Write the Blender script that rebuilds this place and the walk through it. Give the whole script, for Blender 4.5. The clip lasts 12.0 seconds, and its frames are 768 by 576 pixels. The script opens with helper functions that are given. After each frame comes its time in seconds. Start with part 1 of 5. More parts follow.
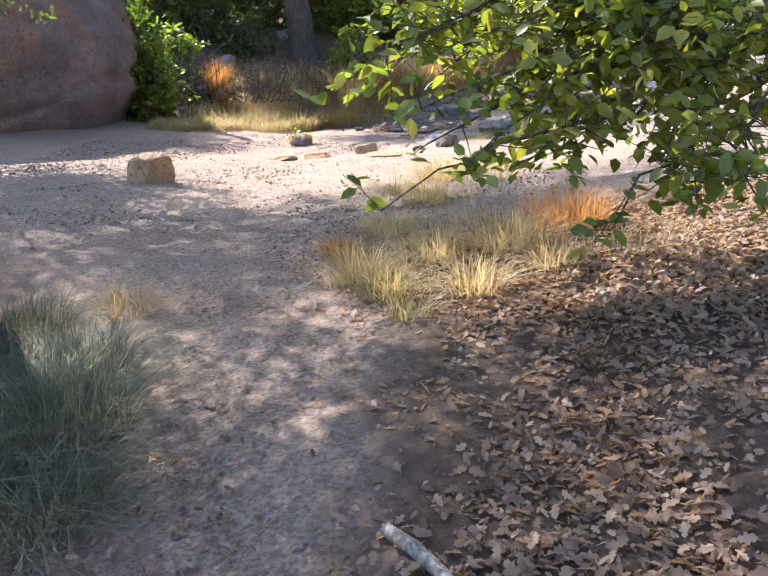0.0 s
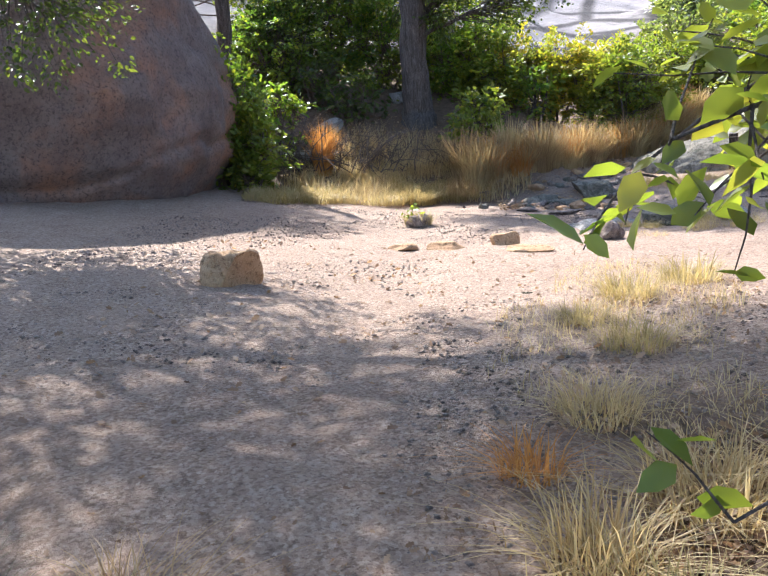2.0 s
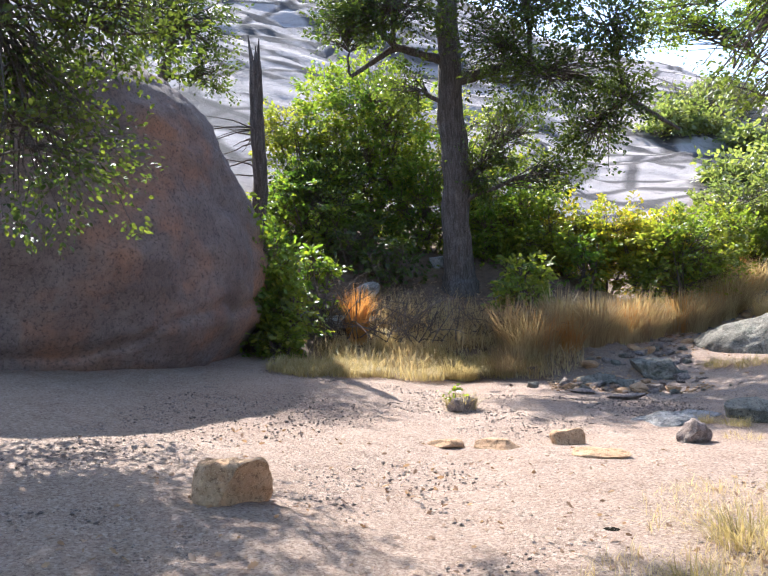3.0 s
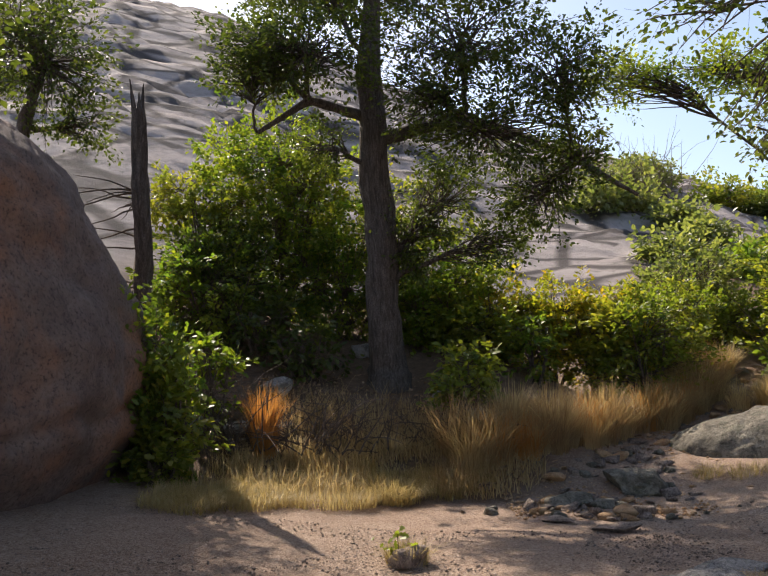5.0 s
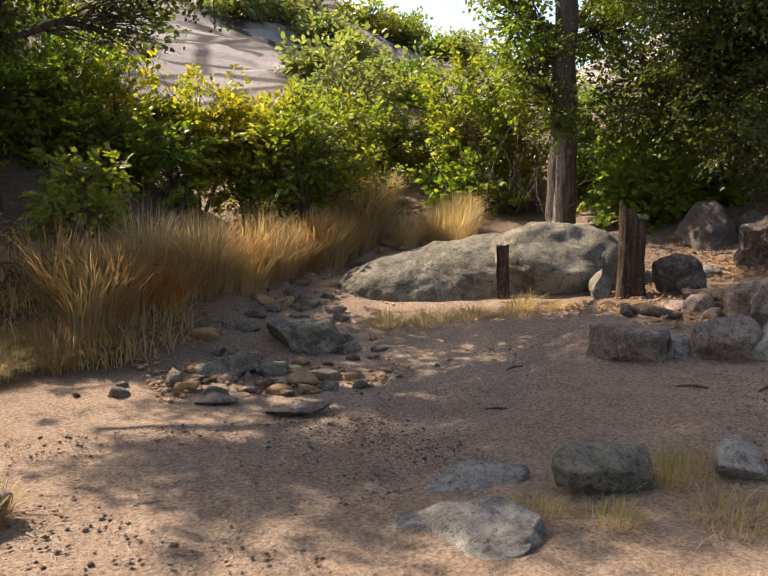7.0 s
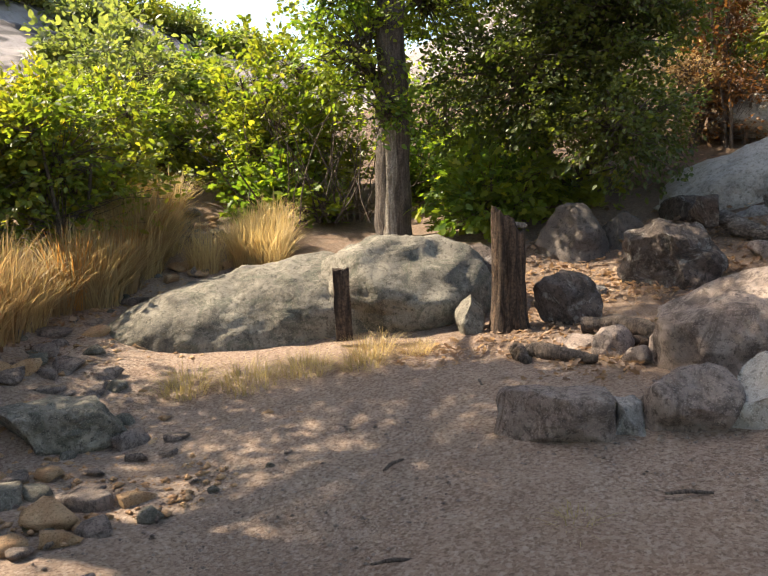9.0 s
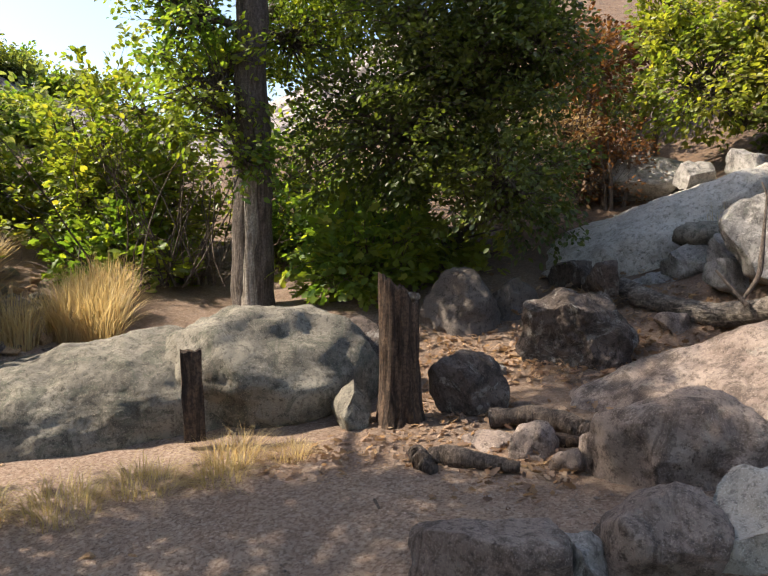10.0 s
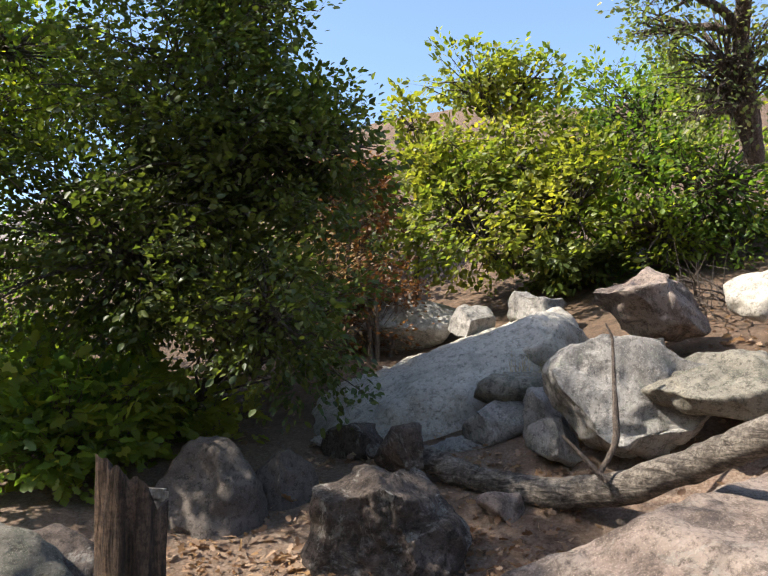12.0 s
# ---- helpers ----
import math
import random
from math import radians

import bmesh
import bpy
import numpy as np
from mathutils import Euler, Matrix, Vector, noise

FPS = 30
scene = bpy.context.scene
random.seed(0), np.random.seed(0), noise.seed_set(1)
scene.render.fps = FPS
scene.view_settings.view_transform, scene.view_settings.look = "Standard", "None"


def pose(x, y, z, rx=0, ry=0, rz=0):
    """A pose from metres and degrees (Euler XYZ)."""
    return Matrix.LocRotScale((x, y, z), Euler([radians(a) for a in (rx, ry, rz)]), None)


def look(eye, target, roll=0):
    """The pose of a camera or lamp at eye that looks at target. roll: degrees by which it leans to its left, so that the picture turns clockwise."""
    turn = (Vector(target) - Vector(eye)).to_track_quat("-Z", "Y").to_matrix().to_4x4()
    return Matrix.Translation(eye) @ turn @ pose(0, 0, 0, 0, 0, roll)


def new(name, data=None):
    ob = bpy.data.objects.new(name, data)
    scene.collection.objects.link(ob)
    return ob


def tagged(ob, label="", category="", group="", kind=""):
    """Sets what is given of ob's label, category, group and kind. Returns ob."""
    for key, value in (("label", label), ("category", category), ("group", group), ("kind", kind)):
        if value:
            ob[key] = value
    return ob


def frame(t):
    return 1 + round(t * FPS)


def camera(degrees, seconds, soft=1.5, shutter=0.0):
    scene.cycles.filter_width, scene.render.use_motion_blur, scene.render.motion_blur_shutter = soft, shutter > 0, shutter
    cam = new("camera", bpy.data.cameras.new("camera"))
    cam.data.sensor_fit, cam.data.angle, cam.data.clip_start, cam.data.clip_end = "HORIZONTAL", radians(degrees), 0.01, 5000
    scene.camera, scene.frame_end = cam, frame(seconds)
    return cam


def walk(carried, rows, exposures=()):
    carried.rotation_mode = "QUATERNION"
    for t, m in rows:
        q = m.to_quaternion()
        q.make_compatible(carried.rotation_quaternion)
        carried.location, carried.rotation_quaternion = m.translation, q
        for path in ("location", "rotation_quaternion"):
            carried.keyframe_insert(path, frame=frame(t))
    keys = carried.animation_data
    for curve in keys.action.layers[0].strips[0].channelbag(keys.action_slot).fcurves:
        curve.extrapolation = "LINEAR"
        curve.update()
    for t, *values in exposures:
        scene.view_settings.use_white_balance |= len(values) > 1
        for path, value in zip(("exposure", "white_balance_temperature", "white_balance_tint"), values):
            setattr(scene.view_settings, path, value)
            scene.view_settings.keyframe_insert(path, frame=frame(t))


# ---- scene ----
cam = camera(50.1, 12.0, soft=1.3)
METRES, EYE, TILT, LEAN, TURN = 16.0, 1.5, 0.0, -1.5, 0.0
ROWS = [
    (0.0, 0.0, 0.0, 0.0, -1.48, -15.47, 5.34),
    (0.5, -0.0031, 0.037, 0.0002, 7.22, -11.91, 6.11),
    (1.0, -0.0129, 0.0768, -0.0006, 4.33, -13.43, 5.02),
    (1.5, -0.0198, 0.1201, 0.003, 6.78, -12.68, 5.2),
    (2.0, -0.0295, 0.1595, 0.0048, 5.32, -10.66, 4.23),
    (2.5, -0.0343, 0.2033, 0.0101, 5.44, -7.39, 4.26),
    (3.0, -0.0409, 0.2426, 0.016, 7.8, 0.3, 2.69),
    (3.2, -0.0435, 0.2585, 0.0175, 6.7, 2.1, 2.9),
    (4.8, -0.0605, 0.396, 0.0292, 2.3, 7.5, 3.5),
    (5.0, -0.0625, 0.4141, 0.0293, 1.91, 5.75, 3.67),
    (5.5, -0.0661, 0.4656, 0.0272, -4.29, -0.56, 3.58),
    (6.0, -0.063, 0.5143, 0.0255, -12.0, -4.71, 4.04),
    (6.5, -0.059, 0.5602, 0.0265, -19.23, -6.91, 2.42),
    (8.5, -0.0047, 0.7196, 0.0219, -33.46, -7.38, 2.84),
    (9.0, 0.0142, 0.7557, 0.0225, -38.7, -7.52, 2.54),
    (9.5, 0.0384, 0.7889, 0.0227, -41.63, -6.98, 1.93),
    (10.0, 0.0618, 0.8243, 0.0243, -49.08, -3.96, 1.54),
    (10.5, 0.0863, 0.8513, 0.0254, -53.24, -0.27, 3.12),
    (11.0, 0.1091, 0.8767, 0.0234, -59.78, 5.51, 1.89),
    (11.5, 0.135, 0.8977, 0.0248, -65.4, 8.53, 2.26),
    (12.0, 0.159, 0.9178, 0.0238, -69.22, 6.29, 1.64),
]
EXPOSURES = [(0.0, 1.8, 5600, 11), (2.2, 1.75, 5600, 10), (3.2, 1.65, 5600, 10), (4.8, 0.6, 6600, 13), (5.5, 0.8, 7000, 14), (6.5, 0.9, 7300, 14), (8.5, 1.6, 7300, 9), (10.0, 1.2, 6700, 10), (11.0, 1.1, 6500, 9), (12.0, 1.2, 6200, 8)]
walk(cam, [(t, pose(0, 0, EYE, TILT, LEAN, TURN) @ pose(METRES * x, METRES * y, METRES * z, 90 + pitch, roll, yaw)) for t, x, y, z, yaw, pitch, roll in ROWS], EXPOSURES)

# ---- light ----
SUN_AZ, SUN_EL = -33.0, 46.0
sky = bpy.data.worlds.new("sky")
scene.world = sky
sky.use_nodes = True
tex = sky.node_tree.nodes.new("ShaderNodeTexSky")
tex.sky_type, tex.sun_disc = "NISHITA", False
tex.sun_elevation, tex.sun_rotation = radians(SUN_EL), radians(SUN_AZ)
tex.dust_density, tex.altitude = 2.2, 300
sky.node_tree.nodes["Background"].inputs["Strength"].default_value = 0.14
sky.node_tree.links.new(tex.outputs[0], sky.node_tree.nodes["Background"].inputs["Color"])
lamp = bpy.data.lights.new("sun", "SUN")
lamp.energy, lamp.angle, lamp.color = 5.0, radians(0.55), (1.0, 0.91, 0.78)
sun = new("sun", lamp)
to_sun = Vector((math.sin(radians(SUN_AZ)) * math.cos(radians(SUN_EL)), math.cos(radians(SUN_AZ)) * math.cos(radians(SUN_EL)), math.sin(radians(SUN_EL))))
sun.matrix_world = look(to_sun * 60, (0, 0, 0))


# ---- materials ----
class Mat:
    """A node material with a Principled shader and short calls for its nodes."""

    def __init__(self, name, rough=0.9):
        self.m = bpy.data.materials.new(name)
        self.m.use_nodes = True
        self.n, self.l = self.m.node_tree.nodes, self.m.node_tree.links
        self.b = self.n["Principled BSDF"]
        self.b.inputs["Roughness"].default_value = rough
        self.b.inputs["Specular IOR Level"].default_value = 0.3
        self.pos = self.n.new("ShaderNodeTexCoord").outputs["Object"]

    def scaled(self, s):
        k = self.n.new("ShaderNodeMapping")
        k.inputs["Scale"].default_value = s
        self.l.new(self.pos, k.inputs["Vector"])
        return k.outputs[0]

    def noise(self, scale, detail=6, rough=0.6, vec=None, dist=0.0):
        k = self.n.new("ShaderNodeTexNoise")
        k.inputs["Scale"].default_value, k.inputs["Detail"].default_value = scale, detail
        k.inputs["Roughness"].default_value, k.inputs["Distortion"].default_value = rough, dist
        self.l.new(vec or self.pos, k.inputs["Vector"])
        return k.outputs["Fac"]

    def cells(self, scale, feature="F1", vec=None, out="Distance"):
        k = self.n.new("ShaderNodeTexVoronoi")
        k.feature = feature
        k.inputs["Scale"].default_value = scale
        self.l.new(vec or self.pos, k.inputs["Vector"])
        return k.outputs[out]

    def ramp(self, fac, stops):
        k = self.n.new("ShaderNodeValToRGB")
        e = k.color_ramp.elements
        while len(e) < len(stops):
            e.new(0.5)
        for el, (p, c) in zip(e, stops):
            el.position, el.color = p, (*c, 1) if len(c) == 3 else c
        self.l.new(fac, k.inputs["Fac"])
        return k.outputs["Color"]

    def mix(self, fac, a, b, how="MIX"):
        k = self.n.new("ShaderNodeMix")
        k.data_type, k.blend_type = "RGBA", how
        for slot, v in ((0, fac), (6, a), (7, b)):
            if isinstance(v, bpy.types.NodeSocket):
                self.l.new(v, k.inputs[slot])
            elif slot == 0:
                k.inputs[slot].default_value = v
            else:
                k.inputs[slot].default_value = (*v, 1)
        return k.outputs[2]

    def attr(self, name):
        k = self.n.new("ShaderNodeAttribute")
        k.attribute_name = name
        return k.outputs["Fac"]

    def island(self):
        return self.n.new("ShaderNodeNewGeometry").outputs["Random Per Island"]

    def one(self):
        return self.n.new("ShaderNodeObjectInfo").outputs["Random"]

    def bump(self, height, strength, distance, prev=None):
        k = self.n.new("ShaderNodeBump")
        k.inputs["Strength"].default_value, k.inputs["Distance"].default_value = strength, distance
        self.l.new(height, k.inputs["Height"])
        if prev:
            self.l.new(prev, k.inputs["Normal"])
        return k.outputs[0]

    def done(self, color, normal=None):
        self.l.new(color, self.b.inputs["Base Color"])
        if normal:
            self.l.new(normal, self.b.inputs["Normal"])
        return self.m


def granite(name, dark, light, lichen=(0.34, 0.35, 0.26), amount=0.5, rust=0.0, pits=1.0):
    """Weathered granite: broad stains, sharp-edged lichen, speckle and grain."""
    k = Mat(name, 0.92)
    big, mid, speck, fine = k.noise(0.9, 6, 0.65, dist=0.8), k.noise(5, 9, 0.75, dist=0.4), k.noise(24, 6, 0.75), k.noise(95, 3, 0.7)
    low = tuple(v * 0.35 for v in dark)
    c = k.mix(k.ramp(big, [(0.38, (0, 0, 0)), (0.6, (1, 1, 1))]), dark, light)
    c = k.mix(k.ramp(k.noise(1.5, 8, 0.75, k.scaled((1.2, 1.2, 0.4)), 1.6), [(0.5, (0, 0, 0)), (0.6, (0.7 * pits, 0.7 * pits, 0.7 * pits))]), c, low)
    c = k.mix(k.ramp(k.noise(3.4, 10, 0.8, dist=1.2), [(0.6 - 0.12 * amount, (0, 0, 0)), (0.63 - 0.1 * amount, (amount, amount, amount))]), c, lichen)
    c = k.mix(k.ramp(mid, [(0.5, (0, 0, 0)), (0.6, (0.75 * pits, 0.75 * pits, 0.75 * pits))]), c, low)
    if rust:
        c = k.mix(k.ramp(k.noise(0.5, 5, 0.6), [(0.53, (0, 0, 0)), (0.66, (rust, rust, rust))]), c, (0.42, 0.19, 0.09))
    c = k.mix(k.ramp(speck, [(0.36, (0.8, 0.8, 0.8)), (0.5, (0, 0, 0))]), c, low)
    c = k.mix(k.ramp(fine, [(0.55, (0, 0, 0)), (0.7, (0.45, 0.45, 0.45))]), c, tuple(min(0.8, v * 1.5) for v in light))
    n = k.bump(mid, 0.9 * pits, 0.08)
    n = k.bump(speck, 0.8, 0.025, n)
    return k.done(c, k.bump(fine, 0.5, 0.008, n))


def foliage(name, a, b, c, gloss=0.45, glow=(1.7, 1.8, 0.6)):
    k = Mat(name, gloss)
    k.b.inputs["Specular IOR Level"].default_value = 0.5
    col = k.ramp(k.island(), [(0.0, a), (0.5, b), (0.8, b), (1.0, c)])
    col = k.mix(k.ramp(k.noise(0.8, 2), [(0.4, (0, 0, 0)), (0.7, (0.6, 0.6, 0.6))]), col, c)
    k.done(col)
    t = k.n.new("ShaderNodeBsdfTranslucent")
    k.l.new(k.mix(1.0, col, glow, "MULTIPLY"), t.inputs["Color"])
    m = k.n.new("ShaderNodeMixShader")
    m.inputs["Fac"].default_value = 0.5
    k.l.new(k.b.outputs[0], m.inputs[1])
    k.l.new(t.outputs[0], m.inputs[2])
    k.l.new(m.outputs[0], k.n["Material Output"].inputs["Surface"])
    return k.m


def bark(name, dark, light, scale=1.0, stretch=(22, 22, 3.2)):
    k = Mat(name, 0.95)
    v = k.scaled(tuple(u * scale for u in stretch))
    ridges, fine = k.noise(1.0, 8, 0.65, v, 0.8), k.noise(45, 5, 0.7)
    c = k.ramp(ridges, [(0.38, dark), (0.62, light)])
    c = k.mix(k.ramp(fine, [(0.4, (0.6, 0.6, 0.6)), (0.6, (0, 0, 0))]), c, tuple(x * 0.5 for x in dark))
    n = k.bump(ridges, 1.0, 0.05)
    return k.done(c, k.bump(fine, 0.4, 0.01, n))


def ground_mat():
    k = Mat("gravel_soil", 0.95)
    big, mid, fine = k.noise(0.35, 5), k.noise(3.2, 7, 0.7), k.noise(38, 5, 0.75)
    grit = k.cells(58, out="Color")
    soil = k.ramp(big, [(0.35, (0.36, 0.25, 0.18)), (0.65, (0.45, 0.335, 0.25))])
    soil = k.mix(k.ramp(mid, [(0.42, (0, 0, 0)), (0.68, (0.6, 0.6, 0.6))]), soil, (0.25, 0.155, 0.105))
    soil = k.mix(0.36, soil, k.ramp(grit, [(0.1, (0.13, 0.08, 0.055)), (0.5, (0.38, 0.26, 0.19)), (0.95, (0.66, 0.55, 0.45))]))
    soil = k.mix(k.ramp(fine, [(0.36, (0.75, 0.75, 0.75)), (0.5, (0, 0, 0))]), soil, (0.13, 0.08, 0.055))
    humus = k.ramp(k.noise(9, 8, 0.8), [(0.35, (0.05, 0.034, 0.022)), (0.6, (0.17, 0.105, 0.065)), (0.75, (0.3, 0.2, 0.12))])
    patchy = k.mix(k.ramp(k.noise(1.7, 6, 0.7), [(0.2, (0.5, 0.5, 0.5)), (0.45, (1, 1, 1))]), (0, 0, 0), k.attr("litter"))
    c = k.mix(patchy, soil, humus)
    rv = k.scaled((0.22, 0.22, 1.1))
    rock = k.ramp(k.noise(1.0, 8, 0.7, rv, 0.8), [(0.3, (0.17, 0.145, 0.135)), (0.5, (0.36, 0.31, 0.285)), (0.7, (0.47, 0.41, 0.365))])
    rock = k.mix(k.ramp(k.noise(1.1, 9, 0.75, dist=1.2), [(0.52, (0, 0, 0)), (0.66, (0.75, 0.75, 0.75))]), rock, (0.13, 0.125, 0.11))
    crack = k.cells(0.22, "DISTANCE_TO_EDGE", k.scaled((1.0, 0.55, 2.6)))
    rock = k.mix(k.ramp(crack, [(0.02, (0.9, 0.9, 0.9)), (0.06, (0, 0, 0))]), rock, (0.06, 0.05, 0.045))
    # dark plate edges: cracks, and painted thin shadows under the slab steps
    plate = k.cells(1.0, "DISTANCE_TO_EDGE", k.scaled((0.27, 0.62, 0.0)))
    plate = k.mix(k.ramp(k.noise(0.12, 3), [(0.52, (0, 0, 0)), (0.66, (1, 1, 1))]), plate, (1, 1, 1))
    rock = k.mix(k.ramp(plate, [(0.03, (0.9, 0.9, 0.9)), (0.1, (0, 0, 0))]), rock, (0.06, 0.052, 0.048))
    c = k.mix(k.attr("rock"), c, rock)
    n = k.bump(mid, 0.4, 0.04)
    n = k.bump(k.noise(15, 7, 0.8), 0.9, 0.05, n)
    return k.done(c, k.bump(fine, 0.7, 0.014, n))


M_GROUND = ground_mat()
M_GRANITE = granite("granite_grey", (0.28, 0.255, 0.235), (0.48, 0.44, 0.395), (0.3, 0.31, 0.24), 0.5, 0, 0.8)
M_BOULDER = granite("granite_boulder", (0.15, 0.112, 0.098), (0.23, 0.178, 0.155), (0.21, 0.175, 0.15), 0.2, 0.55, 0.35)
M_LICHEN = granite("granite_lichen", (0.17, 0.15, 0.12), (0.34, 0.3, 0.235), (0.12, 0.12, 0.088), 0.7, 0, 0.7)
M_PINK = granite("granite_pink", (0.27, 0.2, 0.165), (0.44, 0.35, 0.29), (0.36, 0.35, 0.3), 0.35)
M_PALE = granite("granite_pale", (0.43, 0.38, 0.32), (0.56, 0.505, 0.43), (0.35, 0.33, 0.28), 0.25, 0, 0.4)
M_DARKROCK = granite("granite_dark", (0.1, 0.077, 0.064), (0.19, 0.145, 0.12), (0.4, 0.375, 0.33), 0.55)
# granite with the oak's shade put into its colour
M_SHADEROCK = granite("granite_shaded", (0.1, 0.082, 0.07), (0.165, 0.135, 0.115), (0.2, 0.19, 0.16), 0.3, 0, 0.4)
M_TANROCK = granite("sandstone_tan", (0.42, 0.235, 0.12), (0.56, 0.38, 0.22), (0.5, 0.42, 0.32), 0.2, 0, 0.3)
M_BARK = bark("oak_bark", (0.075, 0.058, 0.048), (0.2, 0.165, 0.14))
M_BARKNEAR = bark("furrowed_bark", (0.06, 0.046, 0.038), (0.27, 0.21, 0.17))
M_PALEBARK = bark("weathered_wood", (0.2, 0.165, 0.13), (0.52, 0.46, 0.39))
M_STUMP = bark("rotten_wood", (0.035, 0.024, 0.018), (0.18, 0.115, 0.075))
M_LOG = bark("log_bark", (0.07, 0.055, 0.045), (0.3, 0.255, 0.21), 1.0, (9, 9, 30))
M_LEAF = foliage("oak_leaf", (0.050, 0.090, 0.022), (0.116, 0.186, 0.037), (0.310, 0.310, 0.046))
M_LEAFDARK = foliage("live_oak_leaf", (0.034, 0.052, 0.018), (0.078, 0.108, 0.031), (0.165, 0.180, 0.042), 0.45, (1.15, 1.25, 0.45))
M_LEAFLIGHT = foliage("bright_leaf", (0.075, 0.105, 0.022), (0.15, 0.195, 0.04), (0.34, 0.29, 0.06))
M_LEAFYELLOW = foliage("autumn_leaf", (0.143, 0.182, 0.029), (0.273, 0.273, 0.039), (0.520, 0.325, 0.046))
M_LEAFGREY = foliage("grey_green_leaf", (0.098, 0.124, 0.058), (0.156, 0.182, 0.091), (0.260, 0.247, 0.117))
M_LEAFRED = foliage("dry_red_leaf", (0.1, 0.045, 0.02), (0.16, 0.07, 0.03), (0.25, 0.13, 0.05), 0.5, (1.0, 0.9, 0.5))
M_GOLD = foliage("golden_grass", (0.34, 0.23, 0.1), (0.54, 0.42, 0.22), (0.66, 0.55, 0.33), 0.6, (1.1, 1.0, 0.75))
M_ORANGE = foliage("rust_grass", (0.375, 0.163, 0.044), (0.550, 0.263, 0.075), (0.600, 0.362, 0.125), 0.6, (1.1, 1.0, 0.75))
M_BROWNG = foliage("brown_grass", (0.24, 0.155, 0.08), (0.4, 0.28, 0.15), (0.52, 0.4, 0.22), 0.6, (1.1, 1.0, 0.75))
M_OLIVE = foliage("olive_grass", (0.24, 0.195, 0.075), (0.42, 0.34, 0.15), (0.56, 0.46, 0.25), 0.6, (1.1, 1.0, 0.75))
M_GREENG = foliage("green_grass", (0.055, 0.07, 0.038), (0.125, 0.135, 0.075), (0.33, 0.29, 0.19), 0.6, (1.1, 1.0, 0.75))
M_DRYLEAF = foliage("dry_leaf", (0.13, 0.07, 0.04), (0.3, 0.19, 0.12), (0.5, 0.36, 0.25), 0.6, (1.1, 1.0, 0.75))
M_TWIG = bark("twig_bark", (0.1, 0.075, 0.06), (0.26, 0.2, 0.16), 3.0)


# ---- shape helpers ----
def lattice(i, j, k, seed):
    """Repeatable random values in 0..1 at whole-number places."""
    with np.errstate(over="ignore"):
        h = (i.astype(np.int64) * 374761393 + j.astype(np.int64) * 668265263 + k.astype(np.int64) * 2147483647 + seed * 974634757) & 0xFFFFFFFF
        h = ((h ^ (h >> 13)) * 1274126177) & 0xFFFFFFFF
        h = ((h ^ (h >> 16)) * 2246822519) & 0xFFFFFFFF
    return ((h >> 8) & 0xFFFF) / 65535.0


def value_noise(p, seed=0):
    """Smooth noise in -1..1 at the rows of p."""
    f = np.floor(p)
    d = p - f
    d = d * d * (3 - 2 * d)
    i, j, k = f.T
    out = 0
    for a in (0, 1):
        for b in (0, 1):
            for c in (0, 1):
                w = np.where(a, d[:, 0], 1 - d[:, 0]) * np.where(b, d[:, 1], 1 - d[:, 1]) * np.where(c, d[:, 2], 1 - d[:, 2])
                out = out + w * lattice(i + a, j + b, k + c, seed)
    return out * 2 - 1


def fbm(p, octaves=4, seed=0, gain=0.5):
    total, amp = 0, 1.0
    for o in range(octaves):
        total = total + amp * value_noise(p * 2.03**o + 17.3 * o, seed + o)
        amp *= gain
    return total


def smooth(v, a, b):
    u = np.clip((v - a) / (b - a), 0, 1)
    return u * u * (3 - 2 * u)


def mesh_of(name, verts, faces, material, shade=False):
    """A mesh from arrays: faces is (n, k)."""
    verts, faces = np.asarray(verts, np.float32), np.asarray(faces, np.int32)
    me = bpy.data.meshes.new(name)
    n, k = faces.shape
    me.vertices.add(len(verts))
    me.vertices.foreach_set("co", verts.ravel())
    me.loops.add(n * k)
    me.loops.foreach_set("vertex_index", faces.ravel())
    me.polygons.add(n)
    me.polygons.foreach_set("loop_start", np.arange(n, dtype=np.int32) * k)
    if shade:
        me.polygons.foreach_set("use_smooth", np.ones(n, bool))
    me.materials.append(material)
    me.update(calc_edges=True)
    return me


def part(name, verts, faces, material, parent, label="", shade=False):
    ob = new(name, mesh_of(name, verts, faces, material, shade))
    ob.parent = parent
    return tagged(ob, label)


